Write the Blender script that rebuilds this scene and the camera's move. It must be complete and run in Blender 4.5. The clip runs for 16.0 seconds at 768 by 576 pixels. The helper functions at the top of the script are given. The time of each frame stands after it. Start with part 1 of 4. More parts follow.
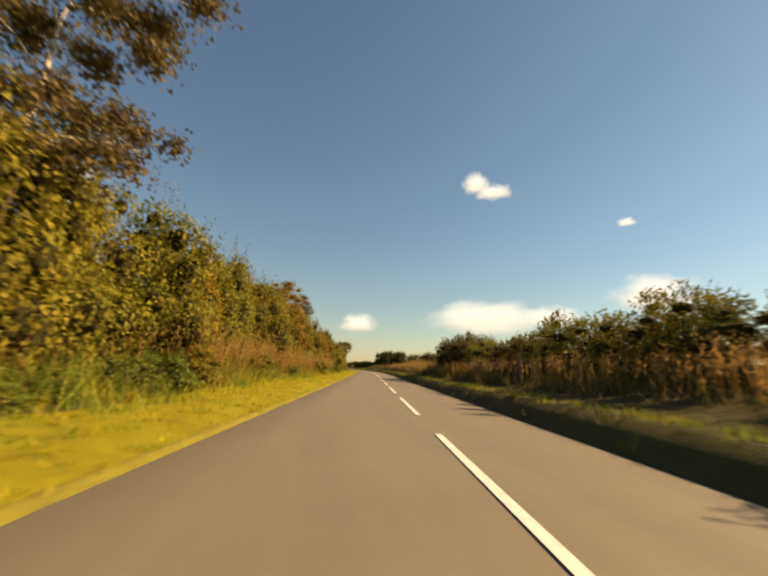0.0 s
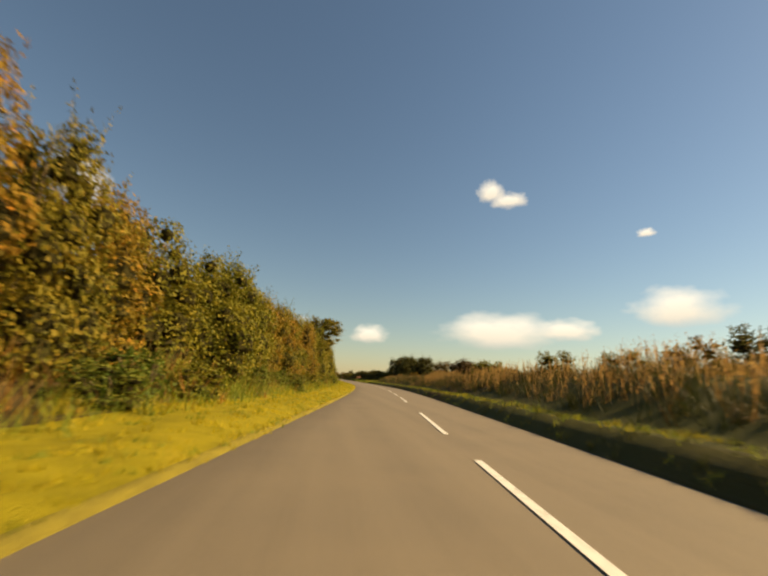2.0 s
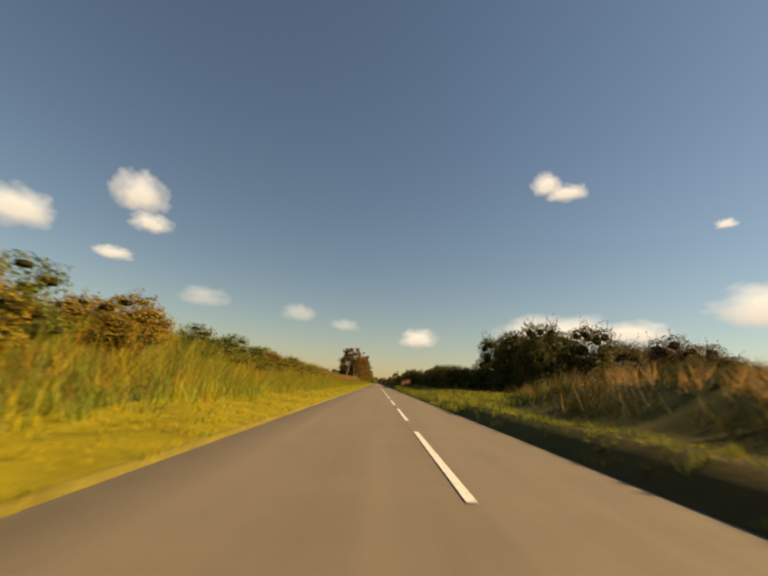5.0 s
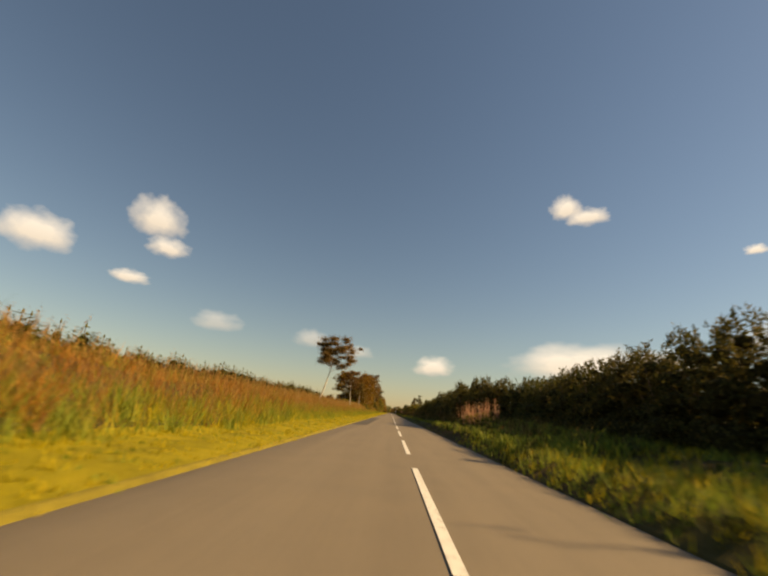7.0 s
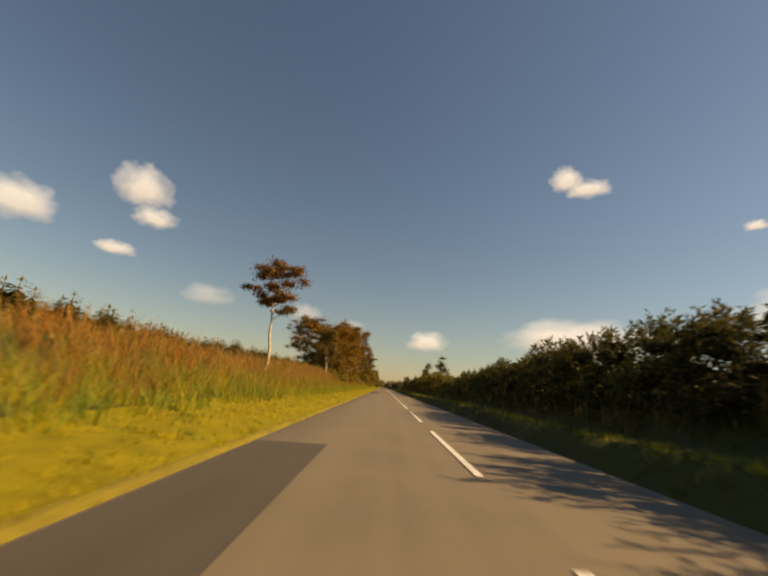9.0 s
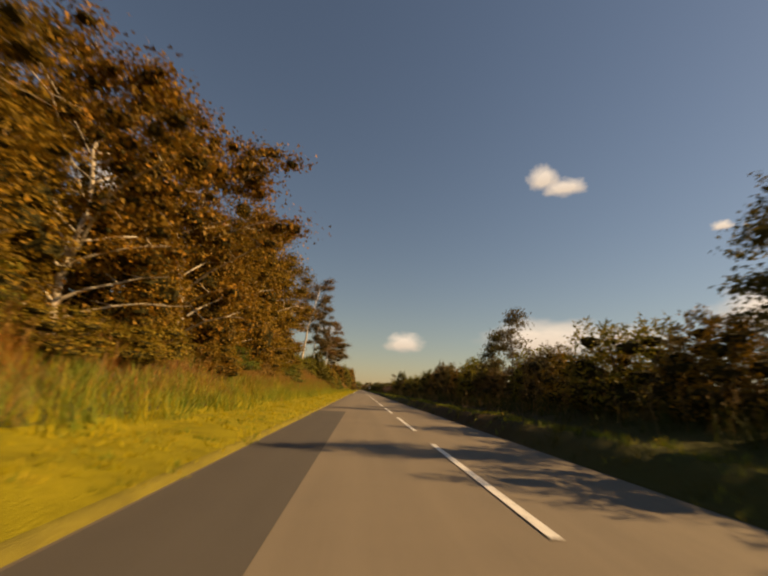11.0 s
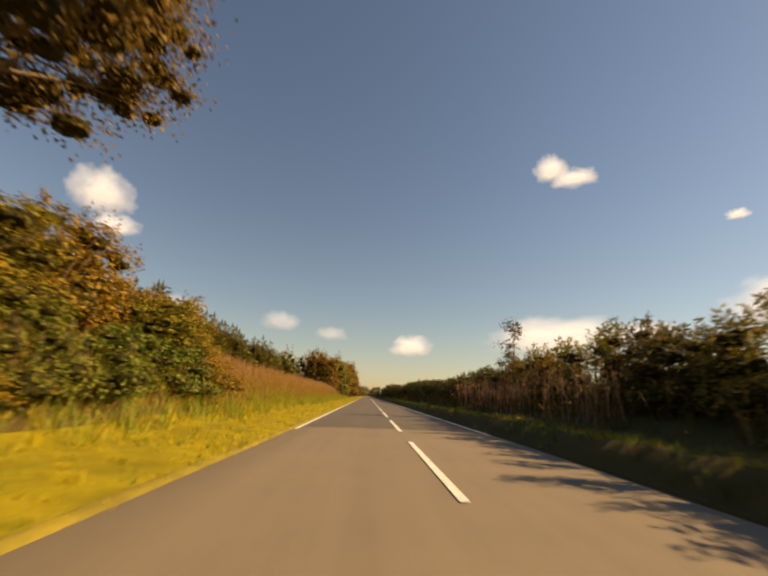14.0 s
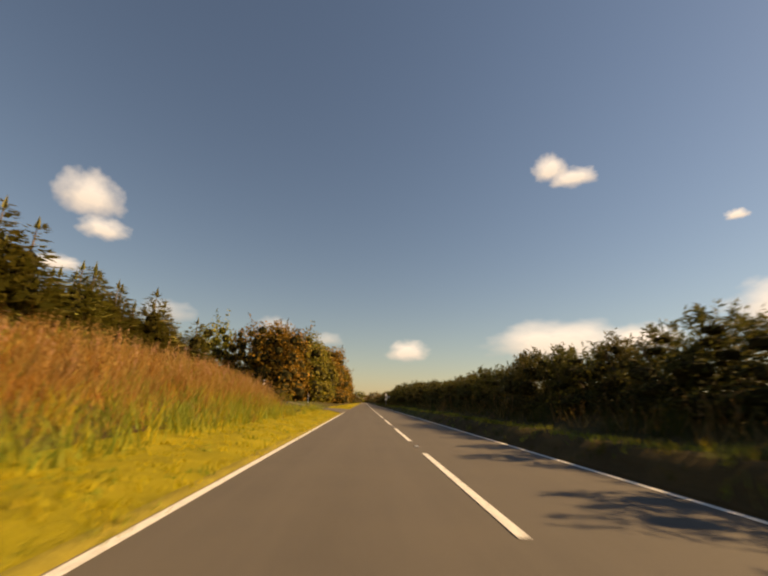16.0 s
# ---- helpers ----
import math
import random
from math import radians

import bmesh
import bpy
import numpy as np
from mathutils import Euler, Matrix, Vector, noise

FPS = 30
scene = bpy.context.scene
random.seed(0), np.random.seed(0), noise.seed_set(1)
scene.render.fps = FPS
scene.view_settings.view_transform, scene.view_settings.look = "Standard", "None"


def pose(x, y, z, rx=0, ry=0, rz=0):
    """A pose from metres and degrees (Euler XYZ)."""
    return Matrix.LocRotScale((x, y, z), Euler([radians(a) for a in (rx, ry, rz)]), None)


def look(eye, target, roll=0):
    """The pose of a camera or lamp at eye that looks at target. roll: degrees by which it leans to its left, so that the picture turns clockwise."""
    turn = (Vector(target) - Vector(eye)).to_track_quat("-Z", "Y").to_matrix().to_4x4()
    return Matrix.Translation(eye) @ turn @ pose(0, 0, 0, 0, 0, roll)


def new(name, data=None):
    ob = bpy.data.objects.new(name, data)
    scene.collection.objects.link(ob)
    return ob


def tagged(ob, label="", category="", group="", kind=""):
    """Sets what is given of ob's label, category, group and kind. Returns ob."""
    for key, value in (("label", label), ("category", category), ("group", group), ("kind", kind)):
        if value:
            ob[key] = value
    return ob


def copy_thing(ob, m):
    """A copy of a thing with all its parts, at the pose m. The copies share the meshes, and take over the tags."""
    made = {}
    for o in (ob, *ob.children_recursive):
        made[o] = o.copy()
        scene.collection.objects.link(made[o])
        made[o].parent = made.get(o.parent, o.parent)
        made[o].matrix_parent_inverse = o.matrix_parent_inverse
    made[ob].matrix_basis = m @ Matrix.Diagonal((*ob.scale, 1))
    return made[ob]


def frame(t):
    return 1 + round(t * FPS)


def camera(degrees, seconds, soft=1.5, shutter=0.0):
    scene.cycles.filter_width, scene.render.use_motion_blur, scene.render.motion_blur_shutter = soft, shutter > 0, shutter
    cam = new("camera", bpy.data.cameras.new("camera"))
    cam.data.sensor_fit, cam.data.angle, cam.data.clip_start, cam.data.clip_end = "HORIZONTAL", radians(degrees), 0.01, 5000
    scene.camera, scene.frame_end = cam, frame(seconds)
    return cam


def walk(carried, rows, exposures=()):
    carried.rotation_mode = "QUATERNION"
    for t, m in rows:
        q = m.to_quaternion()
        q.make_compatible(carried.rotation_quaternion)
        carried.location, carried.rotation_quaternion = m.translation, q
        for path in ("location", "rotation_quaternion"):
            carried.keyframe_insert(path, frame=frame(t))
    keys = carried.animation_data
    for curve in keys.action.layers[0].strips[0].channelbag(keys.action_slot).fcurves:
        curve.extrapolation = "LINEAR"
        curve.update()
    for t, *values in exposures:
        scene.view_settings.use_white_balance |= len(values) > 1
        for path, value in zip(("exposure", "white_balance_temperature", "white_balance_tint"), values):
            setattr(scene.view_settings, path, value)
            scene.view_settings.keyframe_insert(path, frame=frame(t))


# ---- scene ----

# the camera's way: seconds, place, yaw, pitch, roll
WAY = [
    (0.0, -16.26, 0.00, 1.09, -8.60, 11.01, 2.51),
    (0.5, -14.28, 16.00, 1.09, -7.77, 11.57, 2.51),
    (1.0, -12.47, 32.00, 1.09, -7.65, 12.57, 2.18),
    (1.5, -10.59, 48.00, 1.09, -7.96, 12.51, 2.98),
    (2.0, -8.53, 64.00, 1.09, -6.91, 12.53, 3.38),
    (2.5, -6.44, 80.00, 1.09, -4.84, 13.01, 2.92),
    (3.0, -4.86, 96.00, 1.09, -4.90, 12.46, 6.38),
    (3.5, -3.63, 112.00, 1.09, -2.56, 11.88, 7.47),
    (4.0, -2.30, 128.00, 1.09, -1.74, 12.23, 6.26),
    (4.5, -1.47, 144.00, 1.09, -0.92, 12.58, 5.05),
    (5.0, -1.01, 160.00, 1.09, -0.10, 12.92, 3.84),
    (5.5, -0.67, 176.00, 1.09, 0.72, 13.27, 2.63),
    (6.0, -0.34, 192.00, 1.09, 1.54, 13.62, 1.42),
    (6.5, -0.30, 208.00, 1.09, 1.86, 15.52, 1.54),
    (7.0, -0.59, 224.00, 1.09, 2.26, 16.58, 4.85),
    (7.5, -0.91, 240.00, 1.09, 3.27, 15.92, 5.07),
    (8.0, -1.34, 256.00, 1.09, 2.62, 14.13, 6.55),
    (8.5, -1.38, 272.00, 1.09, 1.85, 13.75, 5.78),
    (9.0, -1.42, 288.00, 1.09, 1.08, 13.37, 5.01),
    (9.5, -1.46, 304.00, 1.09, 0.30, 13.00, 4.24),
    (10.0, -1.50, 320.00, 1.09, -0.47, 12.62, 3.47),
    (10.5, -1.54, 336.00, 1.09, -1.25, 12.24, 2.71),
    (11.0, -1.70, 352.00, 1.09, -2.26, 13.90, 3.94),
    (11.5, -1.54, 368.00, 1.09, -1.88, 14.57, 4.75),
    (12.0, -1.43, 384.00, 1.09, -1.15, 13.65, 5.92),
    (12.5, -1.31, 400.00, 1.09, -1.58, 13.95, 1.67),
    (13.0, -1.30, 416.00, 1.09, -2.26, 14.87, 1.09),
    (13.5, -1.31, 432.00, 1.09, -2.24, 14.88, 3.36),
    (14.0, -1.12, 448.00, 1.09, -1.66, 14.59, 2.33),
    (14.5, -1.23, 464.00, 1.09, -1.80, 16.41, -1.35),
    (15.0, -1.36, 480.00, 1.09, -3.59, 15.67, 1.64),
    (15.5, -1.37, 496.00, 1.09, -2.45, 15.01, 2.77),
    (16.0, -1.42, 512.00, 1.09, -2.27, 15.43, 1.76),
]
cam = camera(85.7, 16.0, soft=2.3, shutter=0.12)
walk(cam, [(t, pose(x, y, z, 90 + up, 0, yaw) @ pose(0, 0, 0, 0, 0, roll)) for t, x, y, z, yaw, up, roll in WAY],
     exposures=[(t, e + 0.7, 6850.0 if t < 5 else 7250.0 if t < 9 else 7450.0, 7.0 if t < 5 else 12.0 if t < 9 else 17.0) for t, e in ((0.0, 0.45), (1.0, 0.4), (2.5, 0.25), (3.5, 0.18), (6.0, 0.12), (6.5, 0.18), (8.0, 0.02), (10.5, 0.0), (11.0, -0.12), (12.0, 0.2), (12.5, 0.28), (14.5, 0.32), (16.0, 0.2))])

# ---- daylight ----
SUN_AZ, SUN_EL = radians(88), radians(31)
world = bpy.data.worlds.new("sky")
scene.world = world
world.use_nodes = True
wn, wl = world.node_tree.nodes, world.node_tree.links
sky = wn.new("ShaderNodeTexSky")
sky.sky_type = 'NISHITA'
sky.sun_disc = False
sky.sun_elevation, sky.sun_rotation = SUN_EL, SUN_AZ
sky.air_density, sky.dust_density, sky.ozone_density = 1.3, 0.28, 1.5
wn["Background"].inputs["Strength"].default_value = 0.047
wl.new(sky.outputs[0], wn["Background"].inputs[0])
sun = new("sun", bpy.data.lights.new("sun", "SUN"))
sun.data.energy, sun.data.angle, sun.data.color = 5.0, radians(0.6), (1.0, 0.72, 0.37)
sun.matrix_world = look((200, 0, 120), (200 - math.sin(SUN_AZ) * math.cos(SUN_EL), -math.cos(SUN_AZ) * math.cos(SUN_EL), 120 - math.sin(SUN_EL)))

# ---- materials ----
class Nodes:
    """A short way to write a node material."""
    def __init__(self, name):
        self.mat = bpy.data.materials.new(name)
        self.mat.use_nodes = True
        self.nodes, self.links = self.mat.node_tree.nodes, self.mat.node_tree.links
        self.bsdf, self.out = self.nodes["Principled BSDF"], self.nodes["Material Output"]

    def add(self, kind, **values):
        n = self.nodes.new(kind)
        for k, v in values.items():
            n.inputs[k].default_value = v
        return n

    def noise(self, scale, detail=4.0, rough=0.6, vec=None):
        n = self.add("ShaderNodeTexNoise", Scale=scale, Detail=detail, Roughness=rough)
        self.links.new(vec if vec else self.place(), n.inputs["Vector"])
        return n.outputs["Fac"]

    def place(self):
        return self.add("ShaderNodeNewGeometry").outputs["Position"]

    def ramp(self, fac, *stops):
        n = self.nodes.new("ShaderNodeValToRGB")
        e = n.color_ramp.elements
        while len(e) < len(stops):
            e.new(0.5)
        for el, (p, c) in zip(e, stops):
            el.position, el.color = p, (*c, 1) if len(c) == 3 else c
        self.links.new(fac, n.inputs["Fac"])
        return n.outputs["Color"]

    def mix(self, fac, a, b, how="MIX"):
        n = self.nodes.new("ShaderNodeMix")
        n.data_type, n.blend_type = "RGBA", how
        for v, i in ((fac, 0), (a, 6), (b, 7)):
            if isinstance(v, (int, float)):
                n.inputs[i].default_value = v
            elif isinstance(v, tuple):
                n.inputs[i].default_value = (*v, 1)
            else:
                self.links.new(v, n.inputs[i])
        return n.outputs[2]

    def bump(self, height, strength, distance=0.02):
        n = self.add("ShaderNodeBump", Strength=strength, Distance=distance)
        self.links.new(height, n.inputs["Height"])
        self.links.new(n.outputs[0], self.bsdf.inputs["Normal"])

    def done(self, colour=None, rough=0.8, spec=0.3):
        if colour is not None:
            if isinstance(colour, tuple):
                self.bsdf.inputs["Base Color"].default_value = (*colour, 1)
            else:
                self.links.new(colour, self.bsdf.inputs["Base Color"])
        self.bsdf.inputs["Roughness"].default_value = rough
        self.bsdf.inputs["Specular IOR Level"].default_value = spec
        return self.mat


def leaf_material(name, stops, thin=0.35, hue=0.022, patch=0.35):
    """Leaves: a colour for each leaf, patches that turn with the season, and light that shines through."""
    m = Nodes(name)
    isl = m.add("ShaderNodeNewGeometry").outputs["Random Per Island"]
    c = m.ramp(isl, *stops)
    drift = m.ramp(m.noise(0.35, 3.0), (0.35, (0, 0, 0)), (0.68, (1, 1, 1)))
    c = m.mix(drift, c, m.mix(patch, c, stops[-1][1]))
    info = m.add("ShaderNodeObjectInfo").outputs["Random"]
    rng = m.add("ShaderNodeMapRange")
    m.links.new(info, rng.inputs["Value"])
    rng.inputs["To Min"].default_value, rng.inputs["To Max"].default_value = 0.5 - hue, 0.5 + hue * 0.5
    hsv = m.add("ShaderNodeHueSaturation")
    m.links.new(rng.outputs[0], hsv.inputs["Hue"])
    m.links.new(c, hsv.inputs["Color"])
    c = hsv.outputs[0]
    m.done(c, 0.6, 0.12)
    if thin:
        tr = m.nodes.new("ShaderNodeBsdfTranslucent")
        m.links.new(c, tr.inputs[0])
        mx = m.nodes.new("ShaderNodeMixShader")
        mx.inputs[0].default_value = thin
        m.links.new(m.bsdf.outputs[0], mx.inputs[1])
        m.links.new(tr.outputs[0], mx.inputs[2])
        m.links.new(mx.outputs[0], m.out.inputs[0])
    return m.mat


def asphalt_material(name, a, b):
    m = Nodes(name)
    geo = m.place()
    mp = m.add("ShaderNodeMapping")
    mp.inputs["Scale"].default_value = (1.6, 0.05, 1.0)
    m.links.new(geo, mp.inputs["Vector"])
    streak = m.noise(1.0, 4.0, 0.6, mp.outputs[0])
    c = m.ramp(streak, (0.3, a), (0.7, b))
    c = m.mix(m.ramp(m.noise(0.7, 5.0), (0.35, (0, 0, 0)), (0.7, (0.5, 0.5, 0.5))), c, (b[0] * 1.15, b[1] * 1.12, b[2] * 1.05))
    grit = m.noise(140.0, 2.0, 0.7)
    c = m.mix(m.ramp(grit, (0.3, (0, 0, 0)), (0.75, (0.6, 0.6, 0.6))), c, (b[0] * 1.5, b[1] * 1.5, b[2] * 1.5))
    m.bump(grit, 0.5, 0.006)
    return m.done(c, 0.82, 0.35)


def soil_material(name, stops, scale=0.8, field=None):
    m = Nodes(name)
    c = m.ramp(m.noise(scale, 6.0, 0.65), *stops)
    if field:
        c = m.mix(m.ramp(m.noise(0.022, 3.0, 0.55), (0.44, (0, 0, 0)), (0.56, (0.8, 0.8, 0.8))), c, field)
    fine = m.noise(22.0, 4.0, 0.7)
    c = m.mix(m.ramp(fine, (0.35, (0.55, 0.55, 0.55)), (0.7, (0, 0, 0))), c, stops[0][1])
    m.bump(fine, 0.8, 0.05)
    return m.done(c, 0.95, 0.1)


def bark_material(name, a, b, dark, scale=6.0):
    m = Nodes(name)
    c = m.ramp(m.noise(scale, 6.0, 0.7), (0.3, dark), (0.45, a), (0.7, b))
    m.bump(m.noise(scale * 4, 4.0), 0.7, 0.02)
    return m.done(c, 0.85, 0.2)


ASPHALT = asphalt_material("asphalt", (0.115, 0.094, 0.068), (0.17, 0.14, 0.1))
ASPHALT_NEW = asphalt_material("new_asphalt", (0.055, 0.048, 0.04), (0.075, 0.066, 0.055))
ASPHALT_GREY = asphalt_material("grey_asphalt", (0.065, 0.057, 0.048), (0.095, 0.083, 0.068))
m = Nodes("road_paint")
PAINT = m.done(m.ramp(m.noise(9.0, 6.0, 0.75), (0.3, (0.32, 0.3, 0.27)), (0.5, (0.72, 0.7, 0.64))), 0.6, 0.4)
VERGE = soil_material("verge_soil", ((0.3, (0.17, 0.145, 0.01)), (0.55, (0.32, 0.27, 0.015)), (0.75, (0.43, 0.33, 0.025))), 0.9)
HEATH_AND_SHADE = soil_material("heath_and_shade_soil", ((0.3, (0.05, 0.035, 0.014)), (0.55, (0.1, 0.065, 0.025)), (0.75, (0.15, 0.1, 0.035))), 0.5, (0.085, 0.1, 0.024))
DIRT = soil_material("edge_dirt", ((0.3, (0.15, 0.125, 0.025)), (0.55, (0.24, 0.2, 0.03)), (0.75, (0.33, 0.27, 0.035))), 1.5)
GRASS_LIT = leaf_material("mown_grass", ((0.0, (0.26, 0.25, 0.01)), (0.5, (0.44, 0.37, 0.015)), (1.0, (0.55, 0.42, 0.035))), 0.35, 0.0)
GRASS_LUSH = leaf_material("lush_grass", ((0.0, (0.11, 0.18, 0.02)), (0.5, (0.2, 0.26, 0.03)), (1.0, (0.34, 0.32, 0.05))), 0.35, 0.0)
# right-hand grass, its colour darkened to hold the hedge's shade
GRASS_SHADE = leaf_material("shade_dark_grass", ((0.0, (0.03, 0.045, 0.01)), (0.5, (0.06, 0.075, 0.014)), (1.0, (0.1, 0.085, 0.02))), 0.25, 0.0)
GRASS_RUST = leaf_material("rust_grass", ((0.0, (0.2, 0.068, 0.014)), (0.4, (0.36, 0.145, 0.026)), (0.75, (0.45, 0.225, 0.045)), (1.0, (0.31, 0.165, 0.022))), 0.2, 0.0)
GRASS_TAN = leaf_material("tan_seed_heads", ((0.0, (0.26, 0.125, 0.035)), (0.5, (0.38, 0.22, 0.065)), (1.0, (0.48, 0.32, 0.11))), 0.5, 0.0)
GRASS_BROWN = leaf_material("brown_grass", ((0.0, (0.09, 0.05, 0.018)), (0.5, (0.17, 0.105, 0.035)), (1.0, (0.27, 0.18, 0.07))), 0.2, 0.0)
GRASS_PINK = leaf_material("pink_seed_heads", ((0.0, (0.36, 0.15, 0.085)), (0.5, (0.47, 0.25, 0.14)), (1.0, (0.58, 0.38, 0.22))), 0.45, 0.0)
LEAF_HEDGE = leaf_material("hedge_leaves", ((0.0, (0.055, 0.07, 0.009)), (0.4, (0.145, 0.15, 0.015)), (0.75, (0.22, 0.2, 0.02)), (1.0, (0.29, 0.225, 0.022))), 0.3)
LEAF_GOLD = leaf_material("turning_leaves", ((0.0, (0.1, 0.08, 0.012)), (0.45, (0.21, 0.165, 0.018)), (0.8, (0.29, 0.21, 0.022)), (1.0, (0.38, 0.2, 0.02))), 0.3, 0.018)
LEAF_BROWN = leaf_material("rusty_leaves", ((0.0, (0.05, 0.035, 0.007)), (0.4, (0.14, 0.098, 0.011)), (0.75, (0.25, 0.155, 0.014)), (1.0, (0.36, 0.185, 0.016))), 0.25, 0.012)
LEAF_BRAMBLE = leaf_material("bramble_leaves", ((0.0, (0.045, 0.08, 0.012)), (0.5, (0.1, 0.14, 0.018)), (1.0, (0.2, 0.2, 0.028))), 0.25)
# dark green; also stands in for shade on the blackest hedge stretches
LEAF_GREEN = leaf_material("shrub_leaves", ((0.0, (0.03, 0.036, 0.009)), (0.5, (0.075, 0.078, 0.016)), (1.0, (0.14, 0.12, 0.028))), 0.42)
LEAF_BIRCH = leaf_material("birch_leaves", ((0.0, (0.065, 0.052, 0.02)), (0.5, (0.125, 0.092, 0.032)), (1.0, (0.185, 0.125, 0.045))), 0.3)
LEAF_TAWNY = leaf_material("tawny_leaves", ((0.0, (0.085, 0.058, 0.018)), (0.5, (0.18, 0.118, 0.032)), (1.0, (0.27, 0.16, 0.042))), 0.35)
NEEDLE = leaf_material("spruce_needles", ((0.0, (0.08, 0.085, 0.018)), (0.5, (0.16, 0.155, 0.032)), (1.0, (0.25, 0.21, 0.045))), 0.2, 0.015)
# dark brown that paints the shade between leaves onto solid inner lumps
SHADE_CORE = soil_material("inner_shade", ((0.3, (0.02, 0.018, 0.006)), (0.55, (0.05, 0.042, 0.011)), (0.75, (0.09, 0.075, 0.018))), 7.0)
BARK = bark_material("bark", (0.12, 0.085, 0.05), (0.2, 0.15, 0.09), (0.05, 0.035, 0.02))
BARK_PALE = bark_material("birch_bark", (0.5, 0.42, 0.3), (0.62, 0.55, 0.42), (0.06, 0.05, 0.04), 4.0)
m = Nodes("white_sheet_metal")
SIGN_WHITE = m.done(m.ramp(m.noise(6.0), (0.3, (0.68, 0.68, 0.66)), (0.7, (0.82, 0.82, 0.8))), 0.4, 0.5)
m = Nodes("black_paint")
SIGN_BLACK = m.done(m.ramp(m.noise(8.0), (0.3, (0.012, 0.012, 0.012)), (0.7, (0.03, 0.03, 0.03))), 0.45, 0.5)
m = Nodes("galvanised_steel")
m.bsdf.inputs["Metallic"].default_value = 0.8
STEEL = m.done(m.ramp(m.noise(12.0), (0.3, (0.3, 0.3, 0.31)), (0.7, (0.45, 0.45, 0.46))), 0.5, 0.5)
m = Nodes("weathered_wood")
WOOD = m.done(m.ramp(m.noise(5.0, 6.0), (0.3, (0.14, 0.11, 0.08)), (0.7, (0.28, 0.23, 0.17))), 0.9, 0.1)

# ---- mesh helpers ----
RNG = np.random.default_rng(7)


def mesh_of(name, verts, faces, mats, index=None, smooth=False):
    """A mesh from arrays: verts (n, 3), faces (m, k) with k = 3 or 4."""
    verts, faces = np.asarray(verts, float), np.asarray(faces, int)
    me = bpy.data.meshes.new(name)
    k = faces.shape[1]
    me.vertices.add(len(verts))
    me.vertices.foreach_set("co", verts.ravel())
    me.loops.add(faces.size)
    me.loops.foreach_set("vertex_index", faces.ravel())
    me.polygons.add(len(faces))
    me.polygons.foreach_set("loop_start", np.arange(0, faces.size, k))
    for mat in mats:
        me.materials.append(mat)
    if index is not None:
        me.polygons.foreach_set("material_index", np.asarray(index, int))
    me.polygons.foreach_set("use_smooth", np.full(len(faces), smooth))
    me.update(calc_edges=True)
    return me


def piece(name, me, parent=None, label=""):
    ob = new(name, me)
    if parent is not None:
        ob.parent = parent
    return tagged(ob, label)


def unit(v):
    return v / np.maximum(np.linalg.norm(v, axis=-1, keepdims=True), 1e-9)


def leaf_quads(c, length, width, rng, up=0.4, out=None):
    """Diamond leaves, a little folded, at the centres c. out: way that the leaves face, as far as it is given."""
    n = len(c)
    nor = rng.normal(size=(n, 3))
    nor[:, 2] += up * 2
    if out is not None:
        nor += out
    nor = unit(nor)
    a = unit(np.cross(nor, rng.normal(size=(n, 3))))
    b = np.cross(nor, a)
    L = (length * rng.uniform(0.65, 1.3, n))[:, None] / 2
    w = (width * rng.uniform(0.7, 1.25, n))[:, None] / 2
    v = np.stack([c - a * L, c + b * w + nor * w * 0.35, c + a * L - nor * L * 0.2, c - b * w + nor * w * 0.35], 1).reshape(-1, 3)
    return v, np.arange(4 * n).reshape(-1, 4)


def leaf_tris(c, length, width, rng, up=0.4, out=None):
    """Small pointed leaves of one face each, for dense foliage."""
    v, f = leaf_quads(c, length, width, rng, up, out)
    v = v.reshape(-1, 4, 3)
    return np.stack([v[:, 1], v[:, 2], v[:, 3] * 0.75 + v[:, 0] * 0.25], 1).reshape(-1, 3), np.arange(3 * len(c)).reshape(-1, 3)


def tube(path, radii, sides=6):
    """A tapered tube along points. Returns verts and quads."""
    path, radii = np.asarray(path, float), np.asarray(radii, float)
    t = unit(np.gradient(path, axis=0))
    ref = np.array([0.31, 0.95, 0.05])
    x = unit(np.cross(t, ref))
    y = np.cross(t, x)
    a = np.linspace(0, 2 * np.pi, sides, endpoint=False)
    v = (path[:, None] + radii[:, None, None] * (np.cos(a)[None, :, None] * x[:, None] + np.sin(a)[None, :, None] * y[:, None])).reshape(-1, 3)
    f = []
    for i in range(len(path) - 1):
        for j in range(sides):
            k = (j + 1) % sides
            f.append((i * sides + j, i * sides + k, (i + 1) * sides + k, (i + 1) * sides + j))
    return v, np.array(f)


def joined(parts):
    vs, fs, n = [], [], 0
    for v, f in parts:
        vs.append(v)
        fs.append(f + n)
        n += len(v)
    return np.concatenate(vs), np.concatenate(fs)


